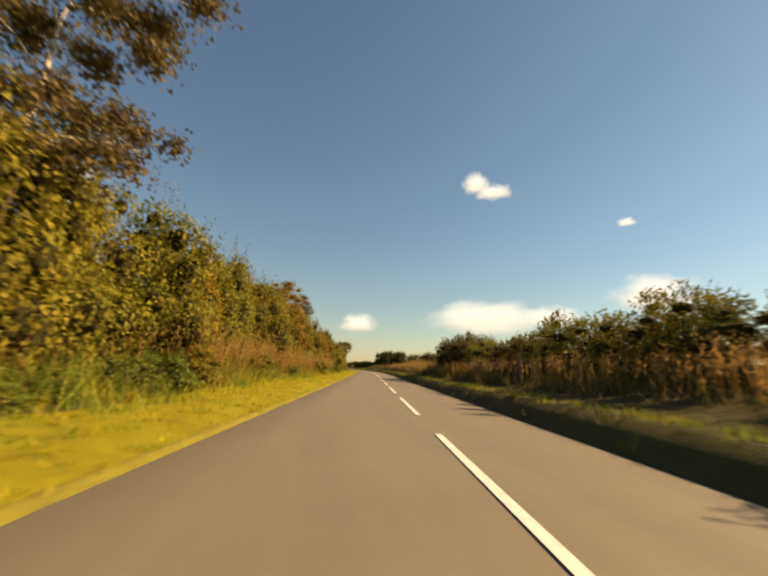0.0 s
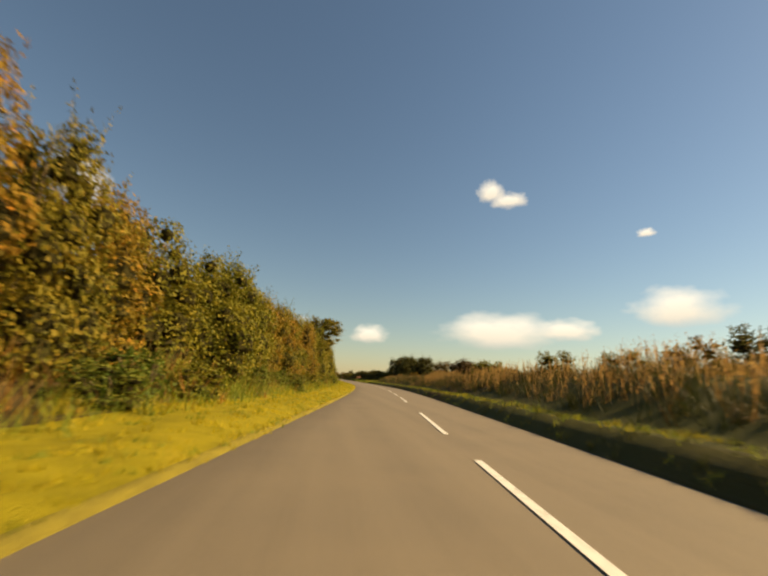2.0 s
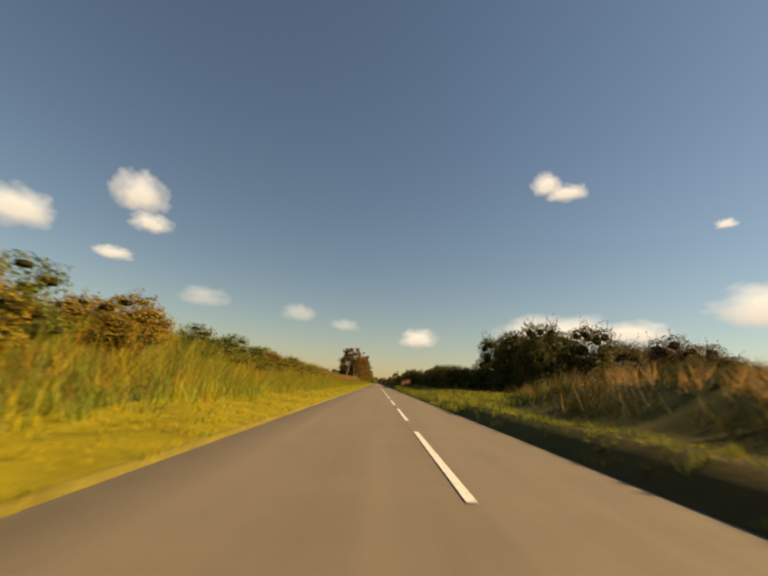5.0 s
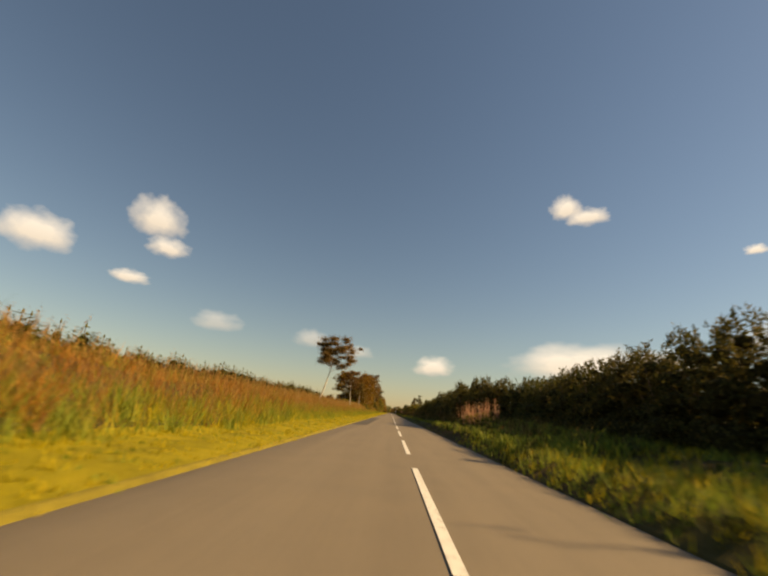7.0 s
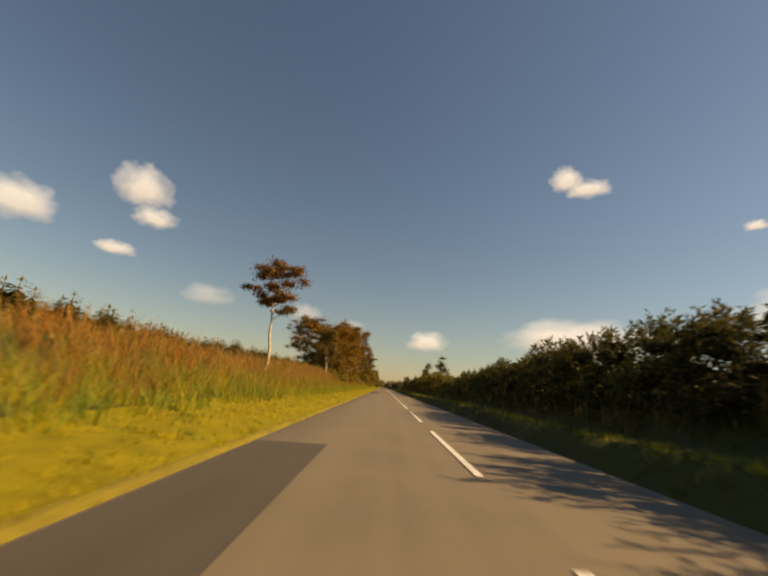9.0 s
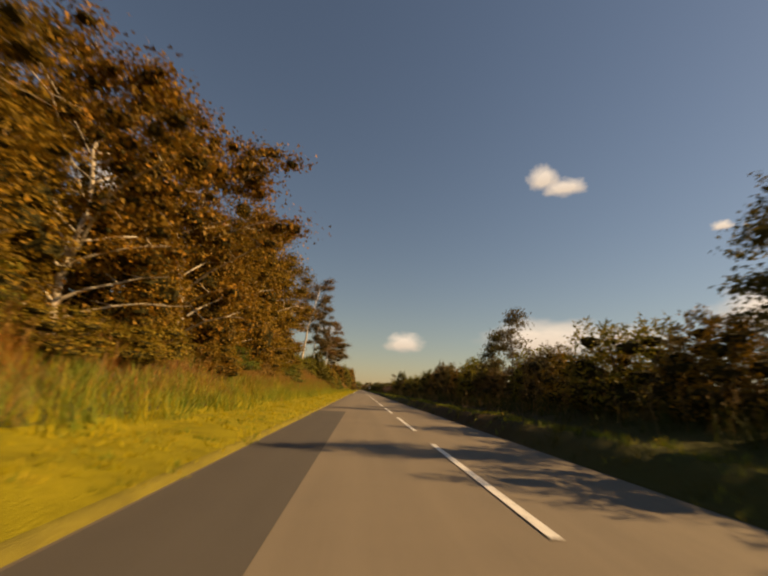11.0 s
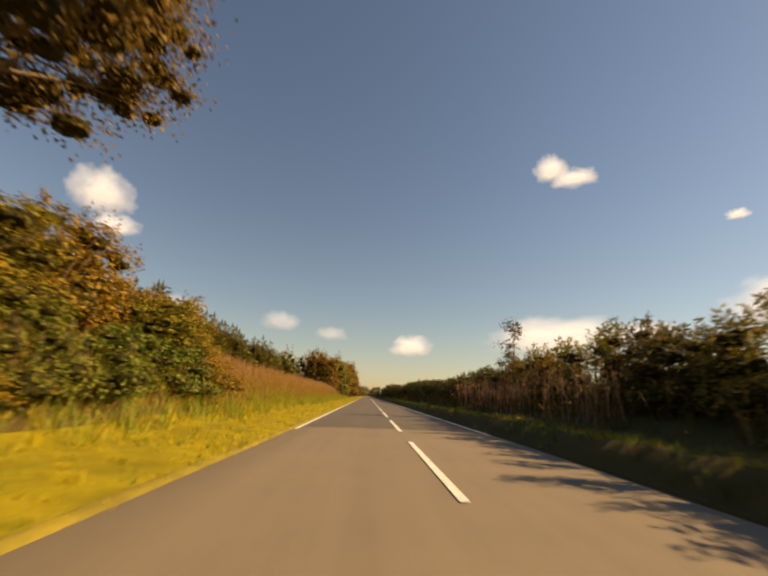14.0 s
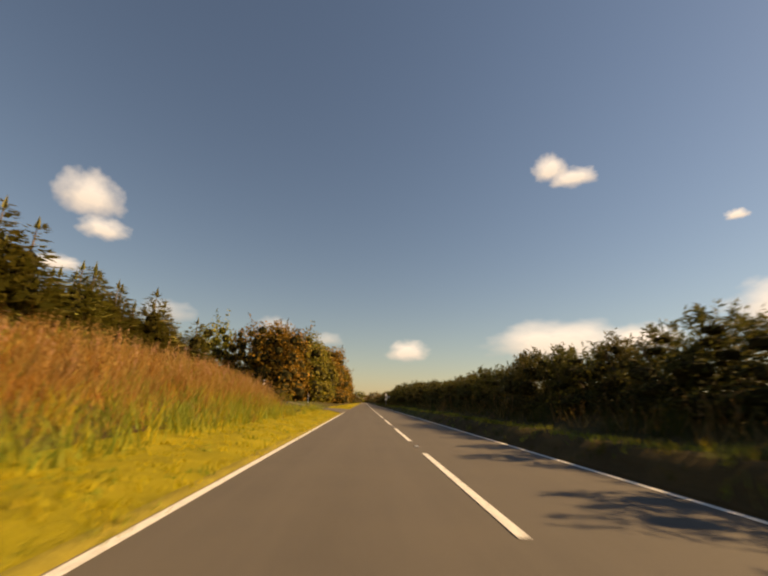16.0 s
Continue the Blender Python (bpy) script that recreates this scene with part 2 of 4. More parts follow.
def lump(radii, centre, seed, rough=0.28, n=10):
    """A rough closed lump of quads, for the shade-coloured inside of a shrub."""
    u, w = np.linspace(0, 2 * np.pi, 2 * n, endpoint=False), np.linspace(0.04, np.pi - 0.04, n)
    uu, ww = np.meshgrid(u, w)
    d = np.stack([np.sin(ww) * np.cos(uu), np.sin(ww) * np.sin(uu), np.cos(ww)], -1).reshape(-1, 3)
    k = np.array([1 + rough * noise.noise(Vector(p * 2.1) + Vector((seed * 3.7, seed, 0))) * 1.6 for p in d])
    v = d * k[:, None] * np.asarray(radii) + np.asarray(centre)
    m = 2 * n
    f = [(i * m + j, (i + 1) * m + j, (i + 1) * m + (j + 1) % m, i * m + (j + 1) % m) for i in range(n - 1) for j in range(m)]
    f = np.array(f)
    return v, np.concatenate([f[:, :3], f[:, [0, 2, 3]]])


def box_quads(x0, x1, y0, y1, z0, z1, bevel=0.0):
    bm = bmesh.new()
    bmesh.ops.create_cube(bm, size=1)
    for v in bm.verts:
        v.co = (x0 + (v.co.x + 0.5) * (x1 - x0), y0 + (v.co.y + 0.5) * (y1 - y0), z0 + (v.co.z + 0.5) * (z1 - z0))
    if bevel:
        bmesh.ops.bevel(bm, geom=bm.edges[:], offset=bevel, segments=2, affect="EDGES")
    return bm


def bm_piece(name, bm, mat, parent=None, label=""):
    me = bpy.data.meshes.new(name)
    bm.to_mesh(me)
    bm.free()
    me.materials.append(mat)
    return piece(name, me, parent, label)


# ---- the lie of the land ----
def smooth_step(a, b, x):
    q = np.clip((np.asarray(x, float) - a) / (b - a), 0, 1)
    return q * q * (3 - 2 * q)


def mid(s):
    """Where the road's middle lies across, s metres along: it swings in from the left and runs straight on."""
    q = np.clip((np.asarray(s, float) - 75) / 90.0, 0, 1)
    return 0.125 * (np.minimum(np.asarray(s, float) - 75, 0) + 90 * (q - q ** 3 + q ** 4 / 2 - 0.5))


def edge(s, u):
    """Shifts places beside the road with its edges: before the resurfaced stretch it is wider on the left and narrower on the right."""
    return u + (1 - smooth_step(432, 462, s)) * np.where(np.asarray(u) < -3, -0.26, np.where(np.asarray(u) > 3, -0.55, 0.0))


def wave(x, y, f, seed):
    return (np.sin(x * f + seed) * np.cos(y * f * 0.8 + seed * 1.7) + np.sin((x * 0.6 + y) * f * 1.9 + seed * 2.3) * 0.5) / 1.5


def land(s, u):
    """Height of the ground at s along the road and u across it (left is negative)."""
    s, u = np.broadcast_arrays(np.asarray(s, float), np.asarray(u, float))
    open_bank = smooth_step(146, 165, s) * (1 - smooth_step(535, 556, s))
    open_bank = open_bank * (1 - 0.3 * smooth_step(230, 244, s) * (1 - smooth_step(315, 340, s)))
    left = 0.12 * smooth_step(3.5, 4.6, -u) + smooth_step(5.6, 10.5, -u) * (0.7 + 1.3 * open_bank + 0.9 * smooth_step(392, 404, s) * (1 - smooth_step(458, 478, s))) + 0.9 * smooth_step(14, 60, -u) * open_bank
    wide = smooth_step(176, 188, s) * (1 - smooth_step(236, 248, s))
    field = smooth_step(48, 75, s) * (1 - smooth_step(172, 190, s))
    right = (0.42 - 0.12 * wide) * smooth_step(3.12, 3.72, u) + (0.35 + 0.25 * (1 - wide) + 0.75 * field) * smooth_step(4.6, 8.5, u)
    z = np.where(u < 0, left, right) + smooth_step(3.4, 5.0, np.abs(u)) * (0.05 * wave(u, s, 0.9, 1.0) + 0.08 * wave(u, s, 0.31, 4.0))
    z = z + smooth_step(60, 300, np.abs(u)) * 2.0 * wave(u, s, 0.012, 2.0) + smooth_step(700, 1800, s) * 6.0 * smooth_step(5, 60, np.abs(u))
    return np.where((u > -3.45) & (u < 3.08), -0.07, z)


def spot(s, u, dz=0.0):
    return np.stack(np.broadcast_arrays(mid(s) + edge(s, u), s, land(s, u) + dz), -1)


def strip_mesh(name, s_vals, u_vals, height, mat, smooth=True, across=None):
    S, U = np.meshgrid(s_vals, u_vals, indexing="ij")
    v = np.stack([mid(S) + (across(S, U) if across else U), S, height(S, U)], -1).reshape(-1, 3)
    nu = len(u_vals)
    i, j = np.meshgrid(np.arange(len(s_vals) - 1), np.arange(nu - 1), indexing="ij")
    a = (i * nu + j).ravel()
    return mesh_of(name, v, np.stack([a, a + 1, a + nu + 1, a + nu], 1), [mat] if not isinstance(mat, list) else mat, None, smooth)


s_near = np.concatenate([np.linspace(-2500, -120, 18), np.arange(-110, 720, 1.6), np.linspace(725, 1000, 40), np.linspace(1050, 4500, 24)])
side = np.array([3.09, 3.2, 3.4, 3.75, 4.1, 4.6, 5.2, 5.8, 6.4, 7.0, 7.7, 8.5, 9.5, 10.5, 12, 14, 17, 21, 27, 36, 50, 75, 120, 220, 450, 1000, 2600])
u_all = np.concatenate([-side[:2:-1], [-3.62, -3.46, -3.44, 0.0, 3.05], side])
ground_me = strip_mesh("ground", s_near, u_all, land, [VERGE, HEATH_AND_SHADE, DIRT], across=edge)
nu = len(u_all) - 1
uc = (u_all[1:] + u_all[:-1]) / 2
# the right verge takes the dark heath soil too, which paints its shade
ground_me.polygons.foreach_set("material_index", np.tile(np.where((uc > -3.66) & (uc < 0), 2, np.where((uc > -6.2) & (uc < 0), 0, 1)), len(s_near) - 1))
tagged(new("ground", ground_me), "rough grassy verge and heath beside a country road", "ground", kind="structure")

# road with a slight camber and ragged edges
ROAD_S = np.concatenate([np.arange(-110, 720, 1.0), np.linspace(722, 1200, 60)])
road_u = np.array([-3.86, -3.68, -2.6, -1.5, 0.0, 1.5, 2.6, 3.05, 3.2])


def road_height(S, U):
    z = 0.035 * (1 - (U / 3.1) ** 2) - 0.035
    return np.where((U < -3.75) | (U > 3.1), z - 0.07, z)


road = new("road", strip_mesh("road", ROAD_S, road_u, road_height, ASPHALT))
tagged(road, "worn brown-grey asphalt two-lane country road", "road", kind="structure")


def road_patch(name, s0, s1, u0, u1, mat, lift, label=""):
    """A thin sheet that lies on the road."""
    s = np.arange(s0, s1 + 0.01, max(0.5, (s1 - s0) / 40))
    me = strip_mesh(name, s, np.linspace(u0, u1, 11 if u1 - u0 > 2 else 3), lambda S, U: road_height(S, np.clip(U, -3.68, 3.05)) + lift, mat)
    return piece(name, me, road, label)


road_patch("resurfaced_stretch", 463, 720, -3.4, 3.02, ASPHALT_GREY, 0.004, "darker grey newer asphalt")
road_patch("repair_patch", 258, 296, -3.64, -2.35, ASPHALT_NEW, 0.005, "dark asphalt repair patch")
road_patch("repair_patch", 353, 373, -3.64, -2.3, ASPHALT_NEW, 0.005, "dark asphalt repair patch")
road_patch("repair_patch", 424, 437, -3.64, -2.8, ASPHALT_GREY, 0.005, "dark asphalt repair patch")
for k in range(-52, 60):
    s0 = 407.9 + 9 * k
    s0 += -1.6 if s0 < 82 else 2.8 if s0 < 150 else -0.5 if s0 < 262 else 3.2 if s0 < 310 else 1.8 if s0 < 405 else 0.0
    if s0 > -100:
        road_patch("centre_mark", s0, s0 + 6, -0.06, 0.06, PAINT, 0.012)
road_patch("edge_line", 462, 557, -3.4, -3.28, PAINT, 0.012, "solid white edge line")
road_patch("edge_line", 462, 700, 2.83, 2.95, PAINT, 0.012, "solid white edge line")

for k in range(8, 34):
    s0 = 407.9 + 9 * k - 1.5
    stud = bm_piece("road_stud", box_quads(-0.05, 0.05, -0.06, 0.06, -0.01, 0.022, 0.008), SIGN_WHITE, road, "white reflecting stud")
    stud.matrix_basis = pose(float(mid(s0)), s0, 0.004)

# mouth of a side road on the left
SIDE_U = -np.array([3.3, 3.6, 4.2, 5.0, 6.0, 7.5, 9.5, 12.0, 16.0, 22.0, 30.0])
half = 3.0 + 7.0 * np.exp(-(-SIDE_U - 3.3) / 2.6)
S2, U2 = np.linspace(-1, 1, 13)[:, None] * half[None, :] + 561.5, np.broadcast_to(SIDE_U, (13, 11))
side_z = np.where(U2 > -3.5, 0.0, np.maximum(land(S2, U2), 0.0) + 0.05)
i, j = np.meshgrid(np.arange(12), np.arange(10), indexing="ij")
a = (i * 11 + j).ravel()
tagged(new("side_road", mesh_of("side_road", np.stack([mid(S2) + U2, S2, side_z], -1).reshape(-1, 3), np.stack([a, a + 11, a + 12, a + 1], 1), [ASPHALT_GREY], None, True)),
       "grey asphalt side road joining the lane", "road", kind="structure")

# ---- plants ----
def dome_lobes(seed, size, count, ragged, square=2.3):
    """Rounded masses of foliage that make up a shrub: rows of (centre, radii)."""
    rng = np.random.default_rng(seed)
    rx, ry, h = size
    q = np.clip(np.linspace(0.1, 0.84, count) + rng.normal(0, 0.04, count), 0.06, 0.88)
    a = np.arange(count) * 2.4 + rng.uniform(0, 0.9, count)
    far = np.sqrt(np.clip(1 - q ** square, 0.02, 1)) * 0.62 * (1 + ragged * rng.uniform(-0.9, 0.5, count))
    r = rng.uniform(0.3, 0.48, count) * (1.06 - 0.32 * q)
    return np.stack([np.cos(a) * far * rx, np.sin(a) * far * ry, q * h * 0.94, r * rx, r * ry, r * min(rx, 0.42 * h) * 0.9], 1)


def lobe_leaves(lobes, count, leaf, narrow, rng, up=0.3, fill=0.8, lean=2.0, loose=False):
    """Leaves over the outside of many rounded masses, facing out of them."""
    c, r = lobes[:, :3], lobes[:, 3:]
    w = r[:, 0] * (r[:, 1] + r[:, 2])
    pick = rng.choice(len(lobes), count, p=w / w.sum())
    d = rng.normal(size=(count, 3))
    d[:, 2] += 0.3
    d = unit(d)
    far = np.minimum(np.abs(rng.normal(0, 0.55, count)) + 0.25, 1.35) if loose else rng.uniform(fill, 1.1, count)
    at = c[pick] + d * r[pick] * far[:, None]
    ok = at[:, 2] > 0.03
    for k in range(0 if loose else len(lobes)):
        ok &= (pick == k) | ((((at - c[k]) / r[k]) ** 2).sum(1) > 0.6)
    at, d, pick = at[ok], d[ok], pick[ok]
    return leaf_tris(at, leaf, leaf * narrow, rng, up, unit(d / r[pick]) * lean)


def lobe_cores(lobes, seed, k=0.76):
    """Solid lumps inside the masses, coloured as inner shade, thinner towards the top."""
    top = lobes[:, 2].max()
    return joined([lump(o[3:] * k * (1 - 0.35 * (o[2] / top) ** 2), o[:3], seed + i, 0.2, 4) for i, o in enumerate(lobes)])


def leafy_shoots(lobes, h, count, leaf, rng, upright):
    """Thin twigs that stand out of the masses, with narrow leaves along them."""
    o = lobes[rng.choice(len(lobes), count, p=(w := lobes[:, 2] + 0.1 * h) / w.sum())]
    d = rng.normal(size=(count, 3))
    d[:, 2] = np.abs(d[:, 2]) + 0.7
    d = unit(d)
    root = o[:, :3] + d * o[:, 3:] * 0.8
    way = d * (0.55 - 0.35 * upright) + np.array([0, 0, 0.8]) + rng.normal(0, 0.1, (count, 3))
    tip = root + way * (rng.uniform(0.05, 0.15, count) * h)[:, None]
    a = rng.uniform(0, np.pi, count)
    w = np.stack([np.cos(a), np.sin(a), a * 0], 1) * 0.012
    twigs = np.stack([root - w, root + w, tip], 1).reshape(-1, 3)
    q = np.linspace(0.0, 0.96, 13)[None, :, None]
    c = (root[:, None] + q * (tip - root)[:, None]).reshape(-1, 3)
    n = len(c)
    ray = unit(rng.normal(size=(n, 3)) + unit(np.repeat(way, 13, 0)) * (0.5 + 0.9 * upright))
    side = unit(np.cross(ray, rng.normal(size=(n, 3)))) * (leaf * 0.2)
    long = ray * (leaf * rng.uniform(0.8, 1.5, n))[:, None]
    v = np.stack([c + long * 0.35 - side, c + long * 0.35 + side, c + long], 1).reshape(-1, 3)
    return joined([(twigs, np.arange(3 * count).reshape(-1, 3)), (v, np.arange(3 * n).reshape(-1, 3))])


def shrub_mesh(seed, size, leaves, leaf, mat, shoots=14, ragged=0.3, core=0.58, narrow=0.7, lobes=16, square=2.3, upright=0.0):
    """A shrub's foliage: rounded masses of leaves over shade-coloured lumps, with leafy shoots that stand out of them.
    """
    rng = np.random.default_rng(seed)
    rx, ry, h = size
    lb = dome_lobes(seed, size, lobes, ragged, square)
    base = np.array([[math.cos(k * 1.26) * rx * 0.42, math.sin(k * 1.26) * ry * 0.42, h * 0.13, rx * 0.45, ry * 0.45, h * 0.2] for k in range(5)])
    lb = np.concatenate([lb, base])
    v, f = joined([lobe_leaves(lb, int(leaves * 2.0), leaf * 1.1, narrow, rng, 0.3, 0.66), lobe_leaves(lb, leaves // 5, leaf * 1.5, narrow, rng, 0.3, 0.6),
                   leafy_shoots(lb[:lobes], h, shoots * 2, leaf, rng, upright)])
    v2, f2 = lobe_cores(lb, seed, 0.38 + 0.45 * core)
    return mesh_of("foliage", np.concatenate([v, v2]), np.concatenate([f, f2 + len(v)]), [mat, SHADE_CORE], [0] * len(f) + [1] * len(f2))


def stem_mesh(seed, size, count=5):
    rng = np.random.default_rng(seed)
    parts = []
    for i in range(count):
        a, q = rng.uniform(0, 2 * np.pi), np.linspace(0, 1, 4)[:, None]
        tip = np.array([np.cos(a) * size[0] * 0.6, np.sin(a) * size[1] * 0.6, size[2] * rng.uniform(0.55, 0.8)])
        base = np.array([np.cos(a), np.sin(a), 0]) * 0.15
        base[2] = -0.25
        parts.append(tube(base + (tip - base) * q + np.sin(q * 3) * 0.1, [0.05, 0.04, 0.03, 0.012], 5))
    v, f = joined(parts)
    return mesh_of("stem", v, f, [BARK])


def shrub(kind_name, seed, size, leaves, leaf, mat, label, group, **more):
    ob = new(kind_name)
    tagged(ob, label, "shrub", group)
    piece("foliage", shrub_mesh(seed, size, leaves, leaf, mat, **more), ob)
    piece("stem", stem_mesh(seed, size), ob)
    return ob


def set_down(ob, s, u, turn=0.0, k=(1, 1, 1), sink=0.0):
    x, y, z = spot(s, u)
    return pose(x, y, z - sink, 0, 0, turn) @ Matrix.Diagonal((*k, 1))


def tree_frame(seed, height, trunk_r, bole, spread, limbs, lean=(0, 0), form="round"):
    """Trunk and limbs of a tree. Returns its tubes and the places where leaves gather."""
    rng = np.random.default_rng(seed)
    q = np.linspace(0, 1, 9)
    wob = np.cumsum(rng.normal(0, 0.012 * height, (9, 2)), 0)
    wob -= wob[0]
    top = height * 0.93
    axis = np.stack([wob[:, 0] + lean[0] * q, wob[:, 1] + lean[1] * q, q * top - 0.3], 1)
    rad = trunk_r * (1 - q * 0.88)
    rad[0] *= 1.35
    parts, tips = [tube(axis, rad, 8)], []
    for i in range(limbs):
        f = bole + (0.97 - bole) * (i + rng.uniform(0, 1)) / limbs
        base = np.array([np.interp(f, q, axis[:, j]) for j in range(3)])
        g = (f - bole) / (1 - bole)
        if form == "round":
            reach = spread * (0.55 + 0.55 * math.sin(math.pi * (0.15 + 0.8 * g))) * rng.uniform(0.7, 1.1)
            rise = reach * rng.uniform(0.25, 0.75)
        else:
            reach = spread * (1.05 - 0.8 * g) * rng.uniform(0.6, 1.1)
            rise = reach * rng.uniform(0.1, 0.6)
        a = i * 2.4 + rng.uniform(-0.5, 0.5)
        w = np.linspace(0, 1, 5)[:, None]
        end = np.array([math.cos(a) * reach, math.sin(a) * reach, rise])
        line = base + w * end + np.array([0, 0, 1]) * (np.sin(w * np.pi) * 0.08 * reach) + rng.normal(0, 0.03 * reach, (5, 3)) * w
        r0 = max(0.025, trunk_r * (1 - f * 0.85) * 0.5)
        parts.append(tube(line, np.linspace(r0, 0.012, 5), 5))
        tips += [line[4], line[3], line[2] * 0.6 + line[3] * 0.4]
        for j in range(2):
            b2 = line[2 + j]
            e2 = b2 + np.array([rng.normal(0, 0.4), rng.normal(0, 0.4), rng.uniform(0.0, 0.5)]) * reach * 0.6
            parts.append(tube([b2, (b2 + e2) / 2 + rng.normal(0, 0.05, 3), e2], [r0 * 0.5, r0 * 0.3, 0.008], 4))
            tips += [e2, (b2 + e2) / 2]
    tips.append(axis[-1])
    return joined(parts), np.array(tips)


def tree(kind_name, seed, height, spread, leaves, leaf, mat, bark, label, group="", bole=0.3, trunk_r=0.2, limbs=12, clump=0.16, lean=(0, 0), form="round", droop=0.0, core=0.0, tuft=0.14, boughs=70):
    ob = new(kind_name)
    tagged(ob, label, "tree", group)
    (v, f), tips = tree_frame(seed, height, trunk_r, bole, spread, limbs, lean, form)
    piece("trunk", mesh_of("trunk", v, f, [bark], None, True), ob)
    rng = np.random.default_rng(seed + 99)
    n = min(len(tips), boughs)
    spots = tips[rng.permutation(len(tips))[:n]] + np.clip(rng.normal(size=(n, 3)), -1.5, 1.5) * clump * spread * np.array([0.5, 0.5, 0.3])
    spots[:, 2] -= droop * rng.uniform(0, 0.3, n) * spread
    r = (tuft + clump * spread) * rng.uniform(0.6, 1.25, n)
    lb = np.concatenate([spots, np.stack([r, r, r * (0.5 + 0.5 * droop)], 1)], 1)
    v, f = joined([lobe_leaves(lb, int(leaves * 1.9), leaf, 0.75, rng, 0.5, 0.35, 1.0, True), lobe_leaves(lb, leaves // 6, leaf * 1.5, 0.75, rng, 0.5, 0.3, 0.8, True)])
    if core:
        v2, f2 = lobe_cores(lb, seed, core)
        crown = mesh_of("crown", np.concatenate([v, v2]), np.concatenate([f, f2 + len(v)]), [mat, SHADE_CORE], [0] * len(f) + [1] * len(f2))
    else:
        crown = mesh_of("crown", v, f, [mat])
    piece("crown", crown, ob)
    return ob


def conifer(seed, height, spread, label, group, fine=1):
    """A spruce: a straight stem and whorls of drooping sprays."""
    rng = np.random.default_rng(seed)
    ob = new("spruce_tree")
    tagged(ob, label, "tree", group)
    q = np.linspace(0, 1, 5)
    v, f = tube(np.stack([q * 0, q * 0, q * height - 0.3], 1), 0.14 * (1 - q) + 0.01, 6)
    piece("trunk", mesh_of("trunk", v, f, [BARK]), ob)
    n, core = int(420 * (1 + fine)), []
    g = 1 - np.sqrt(rng.uniform(0.0, 0.96, n))
    whorl = np.round(g * 15 + rng.normal(0, 0.22, n)) / 15
    g = np.clip(g * 0.85 + whorl * 0.15, 0, 0.97)
    a = rng.uniform(0, 2 * np.pi, n)
    way, sideways = np.stack([np.cos(a), np.sin(a), a * 0], 1), np.stack([-np.sin(a), np.cos(a), a * 0], 1)
    lobed = 1 + 0.22 * np.sin(a * 5 + np.floor(g * 15) * 2.1) + 0.1 * np.sin(a * 2 + g * 9 + seed)
    reach = (spread * (1 - g) ** 0.78 * lobed + 0.08) * rng.uniform(0.62, 1.08, n)
    long = (0.16 + 0.42 * (1 - g)) * rng.uniform(0.7, 1.3, n) * spread / 1.9
    at = way * reach[:, None] + np.array([0, 0, 1]) * (height * (0.04 + 0.95 * g) - 0.22 * reach)[:, None]
    end = at + (way + sideways * rng.normal(0, 0.4, n)[:, None] + np.array([0, 0, 1]) * rng.normal(0.25, 0.35, n)[:, None]) * long[:, None]
    wide = (sideways + np.array([0, 0, 1]) * rng.normal(0, 0.45, n)[:, None]) * (long * 0.34)[:, None]
    inner = at - way * (long * 0.55)[:, None]
    tri = np.concatenate([np.stack([at - wide, at + wide, end], 1), np.stack([at + wide, at - wide, inner], 1)]).reshape(-1, 3)
    spike = np.array([(-0.1, 0, height * 0.93), (0.1, 0, height * 0.93), (0, 0, height * 1.02), (0, -0.1, height * 0.93), (0, 0.1, height * 0.93), (0, 0, height * 1.02)])
    v = np.concatenate([tri, spike])
    f = np.arange(len(v)).reshape(-1, 3)
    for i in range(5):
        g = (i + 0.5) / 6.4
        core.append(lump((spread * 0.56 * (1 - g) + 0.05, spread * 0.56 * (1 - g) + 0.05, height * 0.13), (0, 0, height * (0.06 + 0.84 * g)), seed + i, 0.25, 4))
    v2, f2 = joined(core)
    piece("crown", mesh_of("crown", np.concatenate([v, v2]), np.concatenate([f, f2 + len(v)]), [NEEDLE, SHADE_CORE], [0] * len(f) + [1] * len(f2)), ob)
    return ob


def scatter(pool, places):
    """Sets the plants of a pool down at (s, u, height factor, width factor): each of the pool stands once, copies take the rest."""
    used = set()
    for s, u, kz, kw in places:
        i = int(RNG.integers(0, len(pool)))
        ob = pool[i]
        at = set_down(ob, s, u, float(RNG.uniform(0, 360)), (kw, kw, kz), 0.1)
        if i in used:
            copy_thing(ob, at)
        else:
            ob.matrix_basis = at
            used.add(i)
    for i, ob in enumerate(pool):
        if i not in used:
            for o in (*ob.children_recursive, ob):
                bpy.data.objects.remove(o)


def row(s0, s1, step, u, height, jitter=0.6, width=1.0, gap=0.0, uneven=0.17):
    """Places along a hedge; height is a function of s that gives the factor."""
    out, s = [], s0
    while s < s1:
        if RNG.uniform() > gap:
            out.append((s + RNG.normal(0, 0.3), u + RNG.normal(0, jitter), height(s) * RNG.uniform(1 - uneven, 1 + uneven), width * RNG.uniform(0.88, 1.15)))
        s += step * RNG.uniform(0.85, 1.15)
    return out


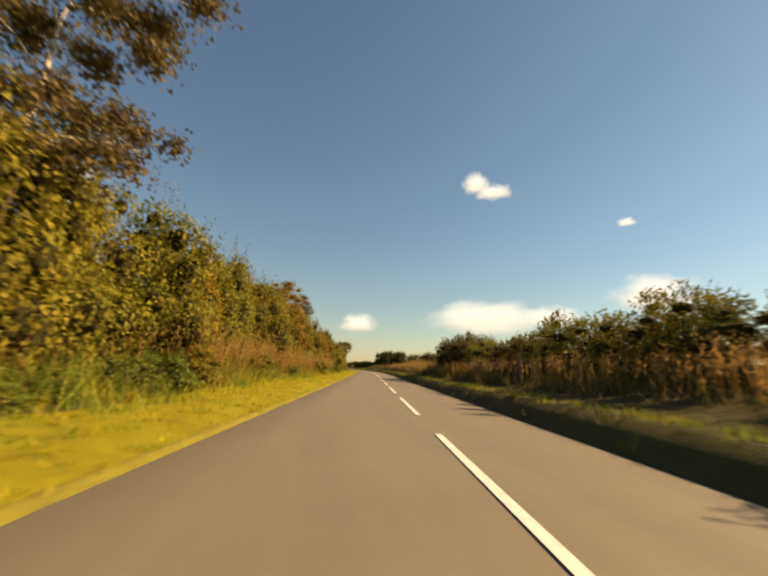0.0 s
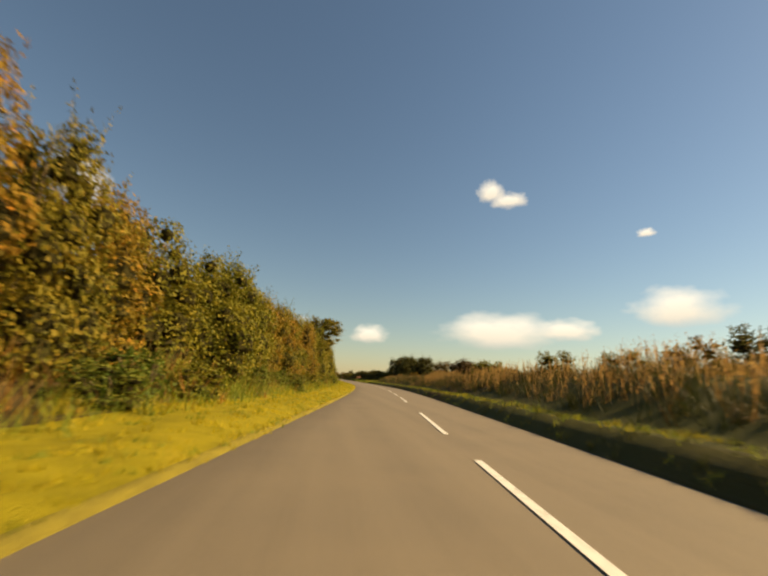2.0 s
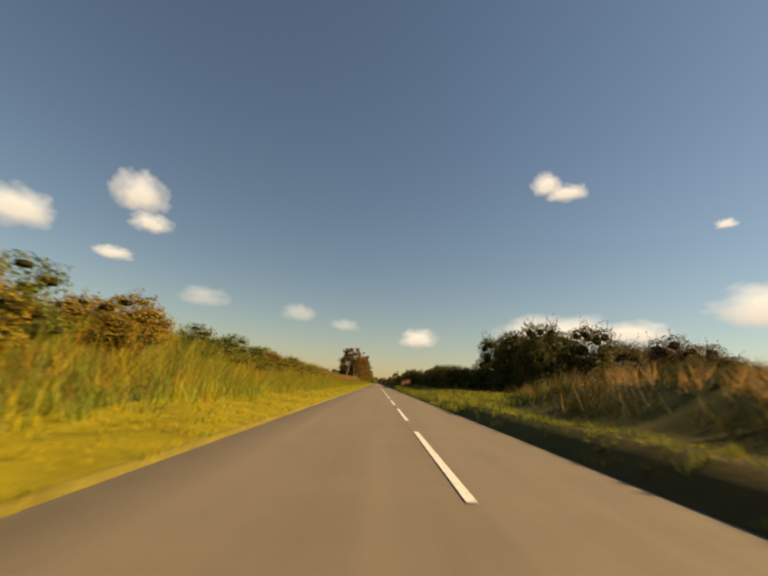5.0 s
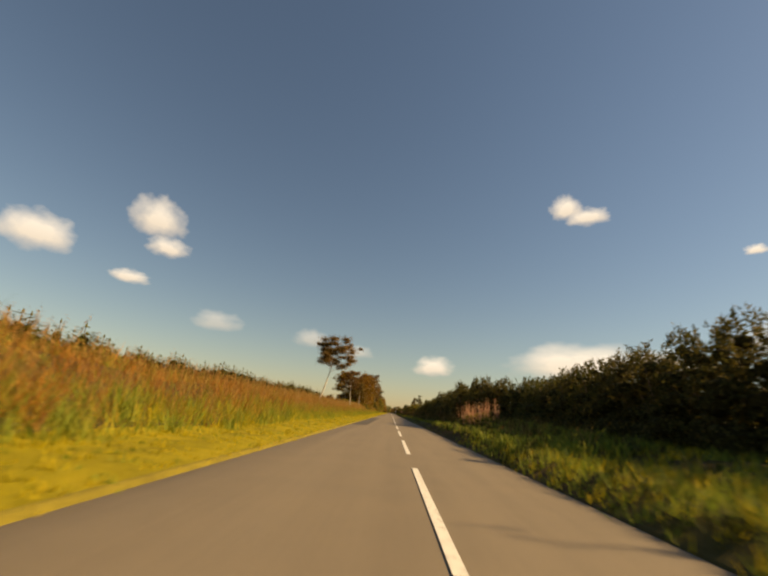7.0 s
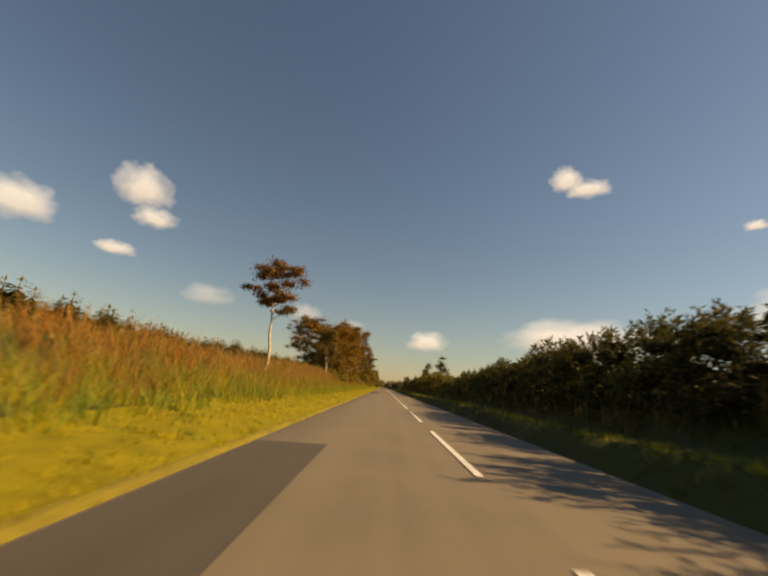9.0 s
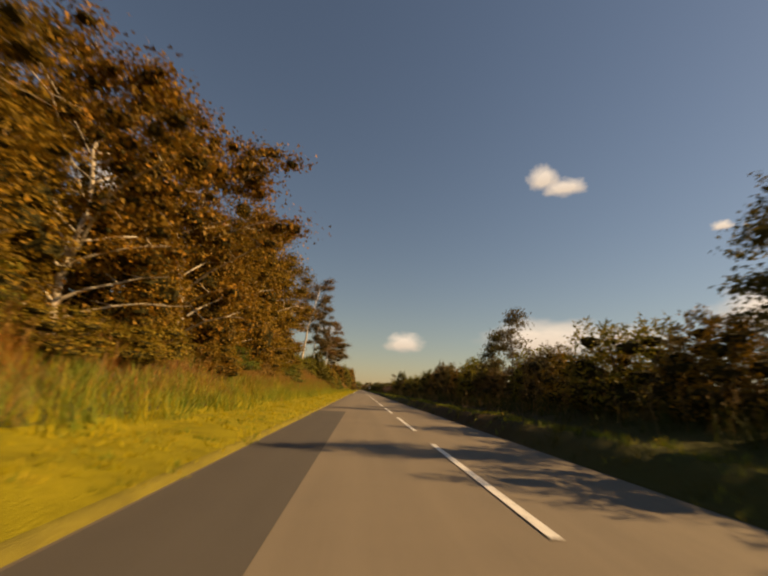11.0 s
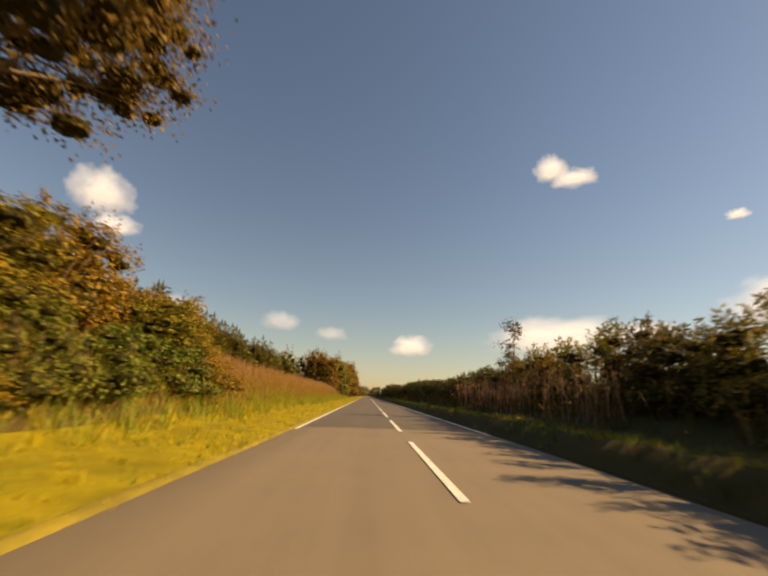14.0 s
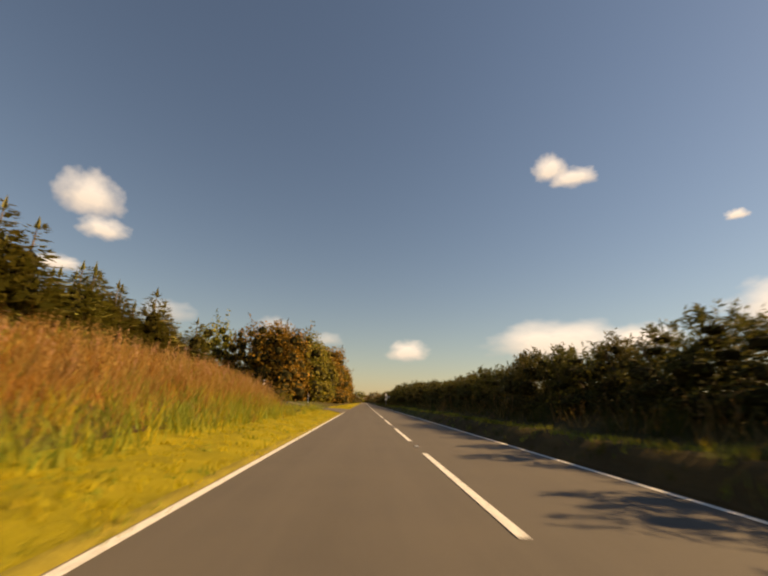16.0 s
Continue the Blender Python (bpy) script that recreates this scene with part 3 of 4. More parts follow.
# left: a tall hedge of turning leaves along the first stretch
hedge_kinds = ((LEAF_HEDGE, "tall olive-green hedgerow shrub on a grassy bank"), (LEAF_HEDGE, "tall hedgerow shrub just turning gold"),
               (LEAF_HEDGE, "dense olive hedgerow shrub above tall grass"), (LEAF_GOLD, "bushy golden-brown hedgerow shrub in autumn leaf"))
hedge_pool = [shrub("hedge_shrub", 11 + i, (2.2, 2.2, 5.2), 6400, 0.15, mat, lab, "hedge on the bank", shoots=22, lobes=20, square=2.8) for i, (mat, lab) in enumerate(hedge_kinds)]
scatter(hedge_pool, row(-14, 147, 2.5, -9.3, lambda s: float(np.interp(s, [-10, 30, 40, 46, 50, 60, 68, 76, 96, 114, 121, 135], [1.12, 1.1, 1.16, 1.1, 0.96, 0.95, 1.12, 1.02, 1.06, 0.98, 1.05, 1.2])) + 0.05 * math.sin(s * 0.3), 0.4, uneven=0.1))
hedge_back = [shrub("hedge_shrub", 16 + i, (2.4, 2.4, 5.4), 2000, 0.22, mat, lab, "hedge on the bank", shoots=16) for i, (mat, lab) in enumerate(hedge_kinds)]
scatter(hedge_back, row(-12, 143, 5.0, -12.6, lambda s: float(np.interp(s, [20, 30, 44, 50, 62, 72, 115, 124], [1.18, 1.25, 1.25, 1.0, 1.0, 1.1, 1.02, 1.25]))))

brambles = [shrub("bramble_bush", 21 + i, (1.1, 1.1, 1.25), 750, 0.13, mat, lab, "weeds below the hedge", shoots=10, ragged=0.36)
            for i, (mat, lab) in enumerate(((LEAF_BRAMBLE, "low green bramble bush at the foot of the hedge"), (LEAF_BRAMBLE, "leafy green weeds below the hedge"), (LEAF_HEDGE, "low olive bush in the verge grass")))]
scatter(brambles, row(-12, 148, 2.1, -7.3, lambda s: 0.95 + 0.2 * math.sin(s * 0.6), 0.35, 1.0, 0.15) + [(250.8, 6.0, 0.8, 0.9), (253.2, 6.1, 0.9, 1.0), (255.8, 6.1, 0.85, 1.0)])

# right: a lower, shaded hedge nearly all the way
def right_height(s):
    return float(np.interp(s, [10, 30, 38, 42, 46, 53, 60, 75, 180, 225, 250, 257, 269, 276, 297, 320, 336, 346, 349, 354, 369, 380, 388, 393, 405, 410, 438, 460, 475, 496, 505, 515, 534, 545, 587, 700],
                                  [0.82, 0.8, 0.9, 1.3, 1.15, 0.85, 0.75, 0.6, 0.6, 0.8, 1.0, 1.27, 1.45, 1.35, 1.25, 1.0, 0.75, 0.65, 0.85, 1.02, 0.95, 0.8, 1.0, 1.3, 1.3, 0.85, 0.9, 0.95, 1.05, 0.82, 0.9, 1.1, 1.15, 1.05, 1.2, 1.2]))


right_pool = [shrub("roadside_shrub", 31 + i, (2.0, 2.0, 3.3), 2100, 0.18, mat, lab, "hedge along the shaded side", shoots=n, ragged=0.24, core=0.56, narrow=0.5, square=2.8, upright=0.8, lobes=18)
              for i, (mat, lab, n) in enumerate(((LEAF_GREEN, "dark green roadside shrub in its own shade", 24), (LEAF_HEDGE, "olive roadside shrub with thin upright shoots", 46),
                                                 (LEAF_BROWN, "shaded brown willow-like shrub beside the road", 50), (LEAF_BIRCH, "brownish roadside shrub with feathery tips", 34)))]
# darkest leaves only: the shade of these stretches is put into leaf colour
shade_pool = [shrub("roadside_shrub", 41 + i, (2.0, 2.0, 3.3), 2200, 0.18, LEAF_GREEN, lab, "hedge along the shaded side", shoots=46, ragged=0.22, core=0.56, narrow=0.5, square=2.8, upright=1.0, lobes=18)
             for i, lab in enumerate(("dense hedge shrub with leaves darkened for shade", "roadside hedge shrub, its shade put into dark leaves", "hedge shrub with short upright shoots, leaves darkened for shade"))]
scatter(right_pool, row(-12, 53, 2.8, 9.6, lambda s: right_height(s) * 1.1) + row(344, 478, 2.3, 8.3, lambda s: right_height(s) * 0.92, 0.35, uneven=0.1) + row(-10, 46, 5, 12.5, lambda s: 1.15)
        + row(64, 178, 6.0, 10.5, lambda s: 0.45, 0.8, 0.8, 0.3) + [(85, 16.6, 0.95, 1.1), (81, 17.2, 1.1, 1.1), (77, 18.0, 1.12, 1.2), (73, 18.4, 1.12, 1.2), (69, 18.4, 1.12, 1.2), (43.5, 9.0, 1.45, 1.0), (46.5, 9.4, 1.3, 1.05), (49.5, 9.2, 1.1, 1.0), (40, 9.6, 1.35, 1.0)])
scatter(shade_pool, row(265, 344, 2.2, 8.3, lambda s: right_height(s) * 0.79, 0.3, uneven=0.06) + row(478, 585, 2.2, 8.3, lambda s: right_height(s) * 0.76, 0.3, uneven=0.08) + row(586, 700, 6.0, 8.6, right_height, 0.6, 1.7)
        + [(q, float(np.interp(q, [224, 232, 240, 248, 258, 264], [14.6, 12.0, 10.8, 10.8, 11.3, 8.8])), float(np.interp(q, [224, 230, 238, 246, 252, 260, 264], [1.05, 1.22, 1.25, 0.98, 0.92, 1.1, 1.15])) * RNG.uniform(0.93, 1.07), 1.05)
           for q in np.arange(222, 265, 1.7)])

right_back = [shrub("thicket_shrub", 36 + i, (2.3, 2.3, 3.4), 700, 0.26, mat, lab, "hedge along the shaded side", shoots=14, lobes=10, upright=0.8, square=3.0)
              for i, (mat, lab) in enumerate(((LEAF_GREEN, "dark green shrub at the back of the hedge"), (LEAF_BIRCH, "brownish shrub at the back of the hedge")))]
scatter(right_back, row(250, 590, 3.6, 11.0, lambda s: right_height(s) * 0.66, 0.4, uneven=0.08) + [(q, float(np.interp(q, [224, 232, 240, 250], [17.0, 14.4, 13.2, 13.2])), 1.1, 1.1) for q in np.arange(224, 251, 2.6)]
        + row(700, 950, 9.0, 8.0, lambda s: 1.2, 0.5, 2.2) + row(704, 950, 9.0, -8.5, lambda s: 1.3, 0.5, 2.2))

# low shrubs on the left bank, and thicker ones further on
bank_pool = [shrub("bank_shrub", 51 + i, (1.9, 1.9, 2.5), 1800, 0.15, mat, lab, "shrubs on the bank", shoots=12, lobes=12)
             for i, (mat, lab) in enumerate(((LEAF_HEDGE, "low olive shrub on a grassy bank"), (LEAF_GOLD, "low golden-brown shrub among tall grass"), (LEAF_BRAMBLE, "low green bramble shrub on the bank")))]
scatter(bank_pool, row(150, 228, 2.4, -9.3, lambda s: float(np.interp(s, [150, 175, 195, 212, 228], [1.0, 0.75, 0.55, 0.45, 0.3])), 0.7, 0.85) + row(338, 356, 3.0, -12.5, lambda s: 0.7) + row(353, 400, 2.4, -9.3, lambda s: 0.65) + row(556, 572, 3.0, -14.5, lambda s: 0.5) + [(570, -12.0, 0.5, 0.9)] + row(484, 546, 2.6, -16.5, lambda s: 0.85, 0.8, 1.1)
        + row(399, 440, 2.2, -9.9, lambda s: float(np.interp(s, [399, 412, 419, 440], [0.85, 0.9, 1.2, 1.2])), 0.5, 1.0) + row(399, 440, 3.0, -12.5, lambda s: 0.95, 0.5) + row(430, 468, 2.0, -8.0, lambda s: float(np.interp(s, [430, 440, 460, 468], [0.4, 0.75, 0.75, 0.4])), 0.35, 0.9) + row(433, 466, 3.0, -7.2, lambda s: 0.35, 0.25, 0.6))


golden = [shrub("bank_shrub", 61 + i, (2.1, 2.1, 4.2), 3400, 0.15, mat, lab, "tall shrubs on the bank", shoots=20)
          for i, (mat, lab) in enumerate(((LEAF_GOLD, "tall golden-olive shrub on the grassy bank"), (LEAF_GOLD, "bushy rust-gold shrub above tall grass"), (LEAF_HEDGE, "olive shrub with gold tips on the bank")))]
scatter(golden, row(434, 468, 2.2, -9.7, lambda s: float(np.interp(s, [434, 440, 450, 460, 468], [0.62, 0.78, 0.82, 0.72, 0.55])) * RNG.uniform(0.85, 1.15), 0.55)
        + row(436, 466, 3.4, -12.6, lambda s: float(np.interp(s, [436, 445, 480], [0.7, 0.85, 0.6])), 0.5, 1.0))


def stand(ob, s, u, turn=0.0, k=1.0):
    ob.matrix_basis = set_down(ob, s, u, turn, (k, k, k))
    return ob


# single trees on the left
stand(tree("birch_tree", 201, 11.5, 2.9, 9500, 0.19, LEAF_BIRCH, BARK_PALE, "leaning birch with a pale trunk overhanging the verge", bole=0.35, trunk_r=0.16, limbs=13, lean=(0.9, 0.5), droop=0.5, clump=0.2), 10.0, -10.2)
stand(tree("hedgerow_tree", 202, 9.0, 2.4, 7000, 0.19, LEAF_GOLD, BARK, "golden hedgerow tree with a dense round crown", bole=0.3, limbs=14, clump=0.3, core=0.5), 45.5, -11.0)
stand(tree("hedgerow_tree", 203, 10.2, 1.15, 1700, 0.17, LEAF_BIRCH, BARK_PALE, "thin pale tree rising out of the hedge", bole=0.7, trunk_r=0.09, limbs=8, clump=0.32), 56.2, -9.9)
stand(tree("hedgerow_tree", 204, 7.2, 1.9, 6500, 0.17, LEAF_HEDGE, BARK, "round olive tree leaning out over the verge", bole=0.5, trunk_r=0.14, limbs=14, lean=(1.7, 0.5), clump=0.3, core=0.5), 112, -8.7)
stand(tree("field_tree", 205, 8.6, 2.6, 9500, 0.17, LEAF_TAWNY, BARK_PALE, "flat-topped brownish tree on a bare leaning trunk", bole=0.5, trunk_r=0.11, limbs=15, lean=(1.5, 0.3), clump=0.24, core=0.35), 279.5, -9.9)
stand(tree("field_tree", 206, 8.0, 1.7, 5200, 0.18, LEAF_TAWNY, BARK_PALE, "slim tree with a small open crown on the bank", bole=0.5, trunk_r=0.12, limbs=11, clump=0.24), 317, -9.4)
stand(tree("field_tree", 207, 7.4, 2.1, 9500, 0.16, LEAF_TAWNY, BARK_PALE, "brownish tree with tiers of leaves on a pale stem", bole=0.3, trunk_r=0.13, limbs=20, clump=0.22, form="cone", core=0.42, boughs=110), 349.5, -9.7)

grove = [tree("grove_tree", 220 + i, h, sp, 11000, 0.23, mat, BARK_PALE, lab, "grove beside the verge", bole=0.04, trunk_r=0.14, limbs=34, clump=0.22, tuft=0.2, core=0.36, boughs=130)
         for i, (h, sp, mat, lab) in enumerate(((11.0, 3.9, LEAF_BROWN, "tall rust-gold tree leafy down to the grass"), (11.8, 3.6, LEAF_BROWN, "tall dark rusty-brown tree with low branches"), (10.4, 4.0, LEAF_BROWN, "broad rusty-brown tree at the edge of a grove")))]
scatter(grove, [(358.5, -10.3, 0.55, 0.68), (364, -10.1, 0.86, 0.92), (370.5, -10.0, 1.14, 1.08), (377, -9.8, 1.28, 1.05), (384, -10.0, 1.28, 1.05), (391, -9.6, 1.15, 1.0), (397.0, -10.4, 0.75, 0.8),
                (369, -16, 1.2, 1.0), (379, -16, 1.25, 1.0), (391, -16, 1.1, 1.0)])

inner = [shrub("grove_tree", 226 + i, (3.2, 3.2, 10.4), 11000, 0.19, mat, lab, "grove beside the verge", shoots=20, ragged=0.3, core=0.56, lobes=34)
         for i, (mat, lab) in enumerate(((LEAF_BROWN, "dense dark rusty tree inside the grove"), (LEAF_BROWN, "dark brown tree leafy to the ground in the grove")))]
scatter(inner, [(361, -10.9, 0.6, 0.8), (367, -10.7, 0.98, 1.1), (374, -10.5, 1.2, 1.15), (381, -10.7, 1.3, 1.15), (388, -10.5, 1.25, 1.15), (394, -10.8, 1.02, 1.0)])

stand(tree("birch_tree", 230, 13.0, 2.3, 6000, 0.16, LEAF_BIRCH, BARK_PALE, "tall thin birch with fine hanging sprays at the grove's edge", bole=0.2, trunk_r=0.1, limbs=18, lean=(0.4, 0.6), clump=0.22, droop=0.6), 398, -10.6)
stand(tree("birch_tree", 231, 14.2, 2.9, 6500, 0.17, LEAF_BIRCH, BARK_PALE, "tall leaning birch with a bare pale trunk", bole=0.52, trunk_r=0.2, limbs=14, lean=(1.5, 1.2), clump=0.22, droop=0.5, boughs=48), 411.9, -10.3)
stand(tree("birch_tree", 232, 15.0, 2.6, 11000, 0.17, LEAF_BIRCH, BARK_PALE, "slender upright birch with sparse tiers of leaves", bole=0.3, trunk_r=0.15, limbs=17, lean=(1.4, 0.8), clump=0.25, form="cone", boughs=90, core=0.3), 423.0, -9.6)
stand(tree("birch_tree", 233, 12.6, 2.5, 7500, 0.17, LEAF_TAWNY, BARK_PALE, "birch with a rounded crown on a bare pale stem", bole=0.42, trunk_r=0.14, limbs=13, lean=(1.2, 1.4), clump=0.24, droop=0.5), 437.5, -9.3)
stand(tree("bank_tree", 234, 10.0, 3.5, 17000, 0.17, LEAF_TAWNY, BARK, "broad brownish tree with a full round crown", bole=0.42, trunk_r=0.18, limbs=22, clump=0.24, lean=(0.5, 0), tuft=0.3, core=0.45, boughs=150), 455, -9.2)
stand(conifer(321, 5.2, 2.0, "young dark green spruce at the foot of a birch", "", 2), 421.6, -9.0)

# spruce plantation behind the bank
spruces = [conifer(301 + i, h, r, "dark green spruce in a plantation", "spruce plantation", 0.4) for i, (h, r) in enumerate(((10.0, 2.0), (11.2, 2.2), (9.0, 1.9)))]
places = []
for s in np.arange(165, 475, 2.3):
    places += [(s + RNG.normal(0, 0.8), -43 + RNG.normal(0, 1.6), RNG.uniform(0.68, 0.92), RNG.uniform(1.2, 1.5)), (s + 1.1 + RNG.normal(0, 0.8), -47 + RNG.normal(0, 1.6), RNG.uniform(0.62, 0.84), RNG.uniform(1.2, 1.5))]
scatter(spruces, places)
near_spruces = [conifer(311 + i, h, r, "olive-green spruce at the edge of a plantation", "spruce plantation", 3) for i, (h, r) in enumerate(((10.4, 1.7), (11.6, 1.8), (9.2, 1.6)))]
places = []
for s in np.arange(467, 560, 1.6):
    places += [(s + RNG.normal(0, 0.6), -23.5 + RNG.normal(0, 1.2), RNG.uniform(0.82, 1.12), RNG.uniform(1.2, 1.5))]
for s in np.arange(468, 560, 2.4):
    places += [(s, -26.5 + RNG.normal(0, 1.0), RNG.uniform(0.92, 1.16), 1.4)]
scatter(near_spruces, places)

# wood beyond the side road on the left
wood = [shrub("wood_tree", 240 + i, (4.6, 4.6, h), 2100, 0.5, mat, lab, "wood past the side road", shoots=10, ragged=0.3, core=0.55, lobes=30)
        for i, (h, mat, lab) in enumerate(((12.4, LEAF_BROWN, "brown and rust woodland tree in autumn leaf"), (11.6, LEAF_HEDGE, "olive-brown woodland tree leafy to the ground"), (13.2, LEAF_BROWN, "tall dark brown woodland tree")))]
places = [(595, -64, 0.9, 1.1), (598, -76, 0.9, 1.1), (600, -88, 0.9, 1.2), (580, -17, 0.9, 1), (579, -14, 0.85, 0.95), (583, -21, 0.95, 1.0), (586, -28, 1.05, 1), (588, -36, 0.9, 1), (590, -45, 0.85, 1), (592, -54, 0.8, 1), (588, -12, 0.95, 1.0)]
for s in np.arange(596, 700, 7.5):
    places += [(s, -10.6 + RNG.normal(0, 0.8), RNG.uniform(0.8, 1.0), 1.0)]
for s in np.arange(600, 690, 11):
    places += [(s, -20 + RNG.normal(0, 2), RNG.uniform(0.95, 1.15), 1.1)]
scatter(wood, [(a, b, c * 1.14, d) for a, b, c, d in places])

# woodland across the far end of the road
far_wood = [shrub("wood_tree", 280 + i, (8.0, 8.0, h), 1500, 0.9, mat, lab, "woodland at the road's far end", shoots=4, ragged=0.35, core=0.55)
            for i, (h, mat, lab) in enumerate(((15.0, LEAF_HEDGE, "distant olive woodland tree"), (17.0, LEAF_BROWN, "distant brownish woodland tree")))]
scatter(far_wood, [(1010 + 0.0012 * u * u + RNG.normal(0, 10), u, RNG.uniform(0.7, 1.1), 1.1) for u in np.arange(-260, 270, 9.0)])

# copse and small trees on the right
copse = [shrub("copse_tree", 250 + i, (3.9, 3.9, h), 7500, 0.24, mat, lab, "copse on the shaded side", shoots=16, ragged=0.3, lobes=26)
         for i, (h, mat, lab) in enumerate(((8.6, LEAF_BIRCH, "dark brownish copse tree leafy to the ground"), (8.2, LEAF_GREEN, "dark green copse tree with a dense crown"), (8.8, LEAF_GREEN, "dark olive copse tree with a rounded crown")))]
scatter(copse, [(225.5, 17.8, 1.24, 1.0), (219, 19, 1.14, 1.05), (214, 20.5, 1.08, 1.05), (229, 22, 1.12, 1.1), (221, 25, 1.1, 1.15), (214, 27, 1.08, 1.15),
                (228, 29, 1.05, 1.2), (219, 34, 1.1, 1.2), (226, 40, 1.05, 1.2), (234, 26, 1.0, 1.0), (246, 30, 0.95, 1.1),
                (232, 48, 1.15, 1.2), (236, 56, 1.05, 1.2), (240, 65, 1.0, 1.2), (246, 76, 0.95, 1.2), (250, 88, 0.9, 1.3), (228, 52, 1.15, 1.25), (233, 61, 1.05, 1.25), (238, 70, 1.0, 1.25), (243, 82, 0.9, 1.3), (224, 45, 1.2, 1.2), (256, 98, 0.85, 1.3), (262, 110, 0.8, 1.3)])
stand(tree("sapling", 261, 6.6, 1.5, 1900, 0.18, LEAF_GREEN, BARK, "young leafy tree standing above the hedge", bole=0.2, trunk_r=0.08, limbs=14, clump=0.3, form="cone"), 361, 8.6, 0, 1.0)
stand(tree("sapling", 262, 4.8, 1.1, 1500, 0.16, LEAF_GREEN, BARK, "young leafy tree in the roadside hedge", bole=0.2, trunk_r=0.08, limbs=12, clump=0.3, form="cone"), 381.4, 7.8, 0, 1.1)
stand(tree("sapling", 265, 5.8, 1.3, 1500, 0.15, LEAF_BIRCH, BARK, "slender pale-leaved sapling above the hedge", bole=0.25, trunk_r=0.07, limbs=12, clump=0.3, form="cone"), 377.4, 8.0, 0, 1.12)
stand(shrub("sapling", 263, (1.7, 1.7, 5.0), 6500, 0.13, LEAF_GREEN, "pointed sapling with thin upright twigs", "", shoots=70, ragged=0.2, narrow=0.5, core=0.35, lobes=22, upright=0.9), 445.4, 7.6)
stand(tree("sapling", 264, 5.6, 1.3, 800, 0.15, LEAF_BIRCH, BARK, "sparse twiggy sapling beside the road", bole=0.12, trunk_r=0.05, limbs=14, clump=0.2, form="cone"), 473.0, 7.6)


# ---- grasses ----
def blades(name, s_range, u_range, count, height, width, mats, label, seed, weights=None, lean=0.35, keep=None, lift=0.0, uneven=(0.6, 1.25), simple=False):
    """Grass as bent blades of two triangles, thick in tufts."""
    rng = np.random.default_rng(seed)
    tufts = max(1, count // 9)
    ts, tu = rng.uniform(*s_range, tufts), rng.uniform(*u_range, tufts)
    if keep is not None:
        ok = keep(ts, tu) > rng.uniform(size=tufts)
        ts, tu = ts[ok], tu[ok]
        tufts = len(ts)
    tk = rng.uniform(*uneven, tufts)
    rad = 0.06 + 0.14 * height
    s, u = np.repeat(ts, 9) + rng.normal(0, rad, tufts * 9), np.repeat(tu, 9) + rng.normal(0, rad, tufts * 9)
    n = len(s)
    base = spot(s, u, lift - 0.02)
    swell = 1 + 0.2 * wave(u * 1.4, s, 0.55, seed % 7) + 0.14 * wave(u, s, 1.9, seed % 5)
    h = height * swell * np.repeat(tk, 9) * rng.uniform(0.7, 1.15, n)
    a = rng.uniform(0, 2 * np.pi, n)
    w = width * rng.uniform(0.7, 1.3, n)
    side_v = np.stack([np.cos(a), np.sin(a), np.zeros(n)], 1) * w[:, None] / 2
    bend = np.stack([rng.normal(0, lean, n), rng.normal(0, lean, n), np.ones(n)], 1) * h[:, None]
    midp = base + bend * np.array([0.35, 0.35, 0.6])
    v = np.stack([base - side_v * 0.7, base + side_v * 0.7, midp + side_v, base + bend, midp - side_v], 1)
    verts = v.reshape(-1, 3)
    k = np.arange(n)[:, None] * 5
    f4 = k + np.array([0, 1, 2, 4])
    f3 = k + np.array([4, 2, 3])
    if simple:
        pick = np.repeat(rng.choice(len(mats), tufts, p=weights), 9)
        me = mesh_of(name, v[:, [0, 1, 3]].reshape(-1, 3), np.arange(3 * n).reshape(-1, 3), mats, pick)
        return tagged(new(name, me), label, "grass", kind="stuff")
    me = bpy.data.meshes.new(name)
    me.vertices.add(len(verts))
    me.vertices.foreach_set("co", verts.ravel())
    loops = np.concatenate([f4, f3], 1).ravel()
    me.loops.add(len(loops))
    me.loops.foreach_set("vertex_index", loops)
    me.polygons.add(2 * n)
    st = np.arange(n) * 7
    me.polygons.foreach_set("loop_start", np.stack([st, st + 4], 1).ravel())
    for mat in mats:
        me.materials.append(mat)
    if len(mats) > 1:
        pick = np.repeat(rng.choice(len(mats), tufts, p=weights), 9)
        me.polygons.foreach_set("material_index", np.repeat(pick, 2))
    me.update(calc_edges=True)
    return tagged(new(name, me), label, "grass", kind="stuff")


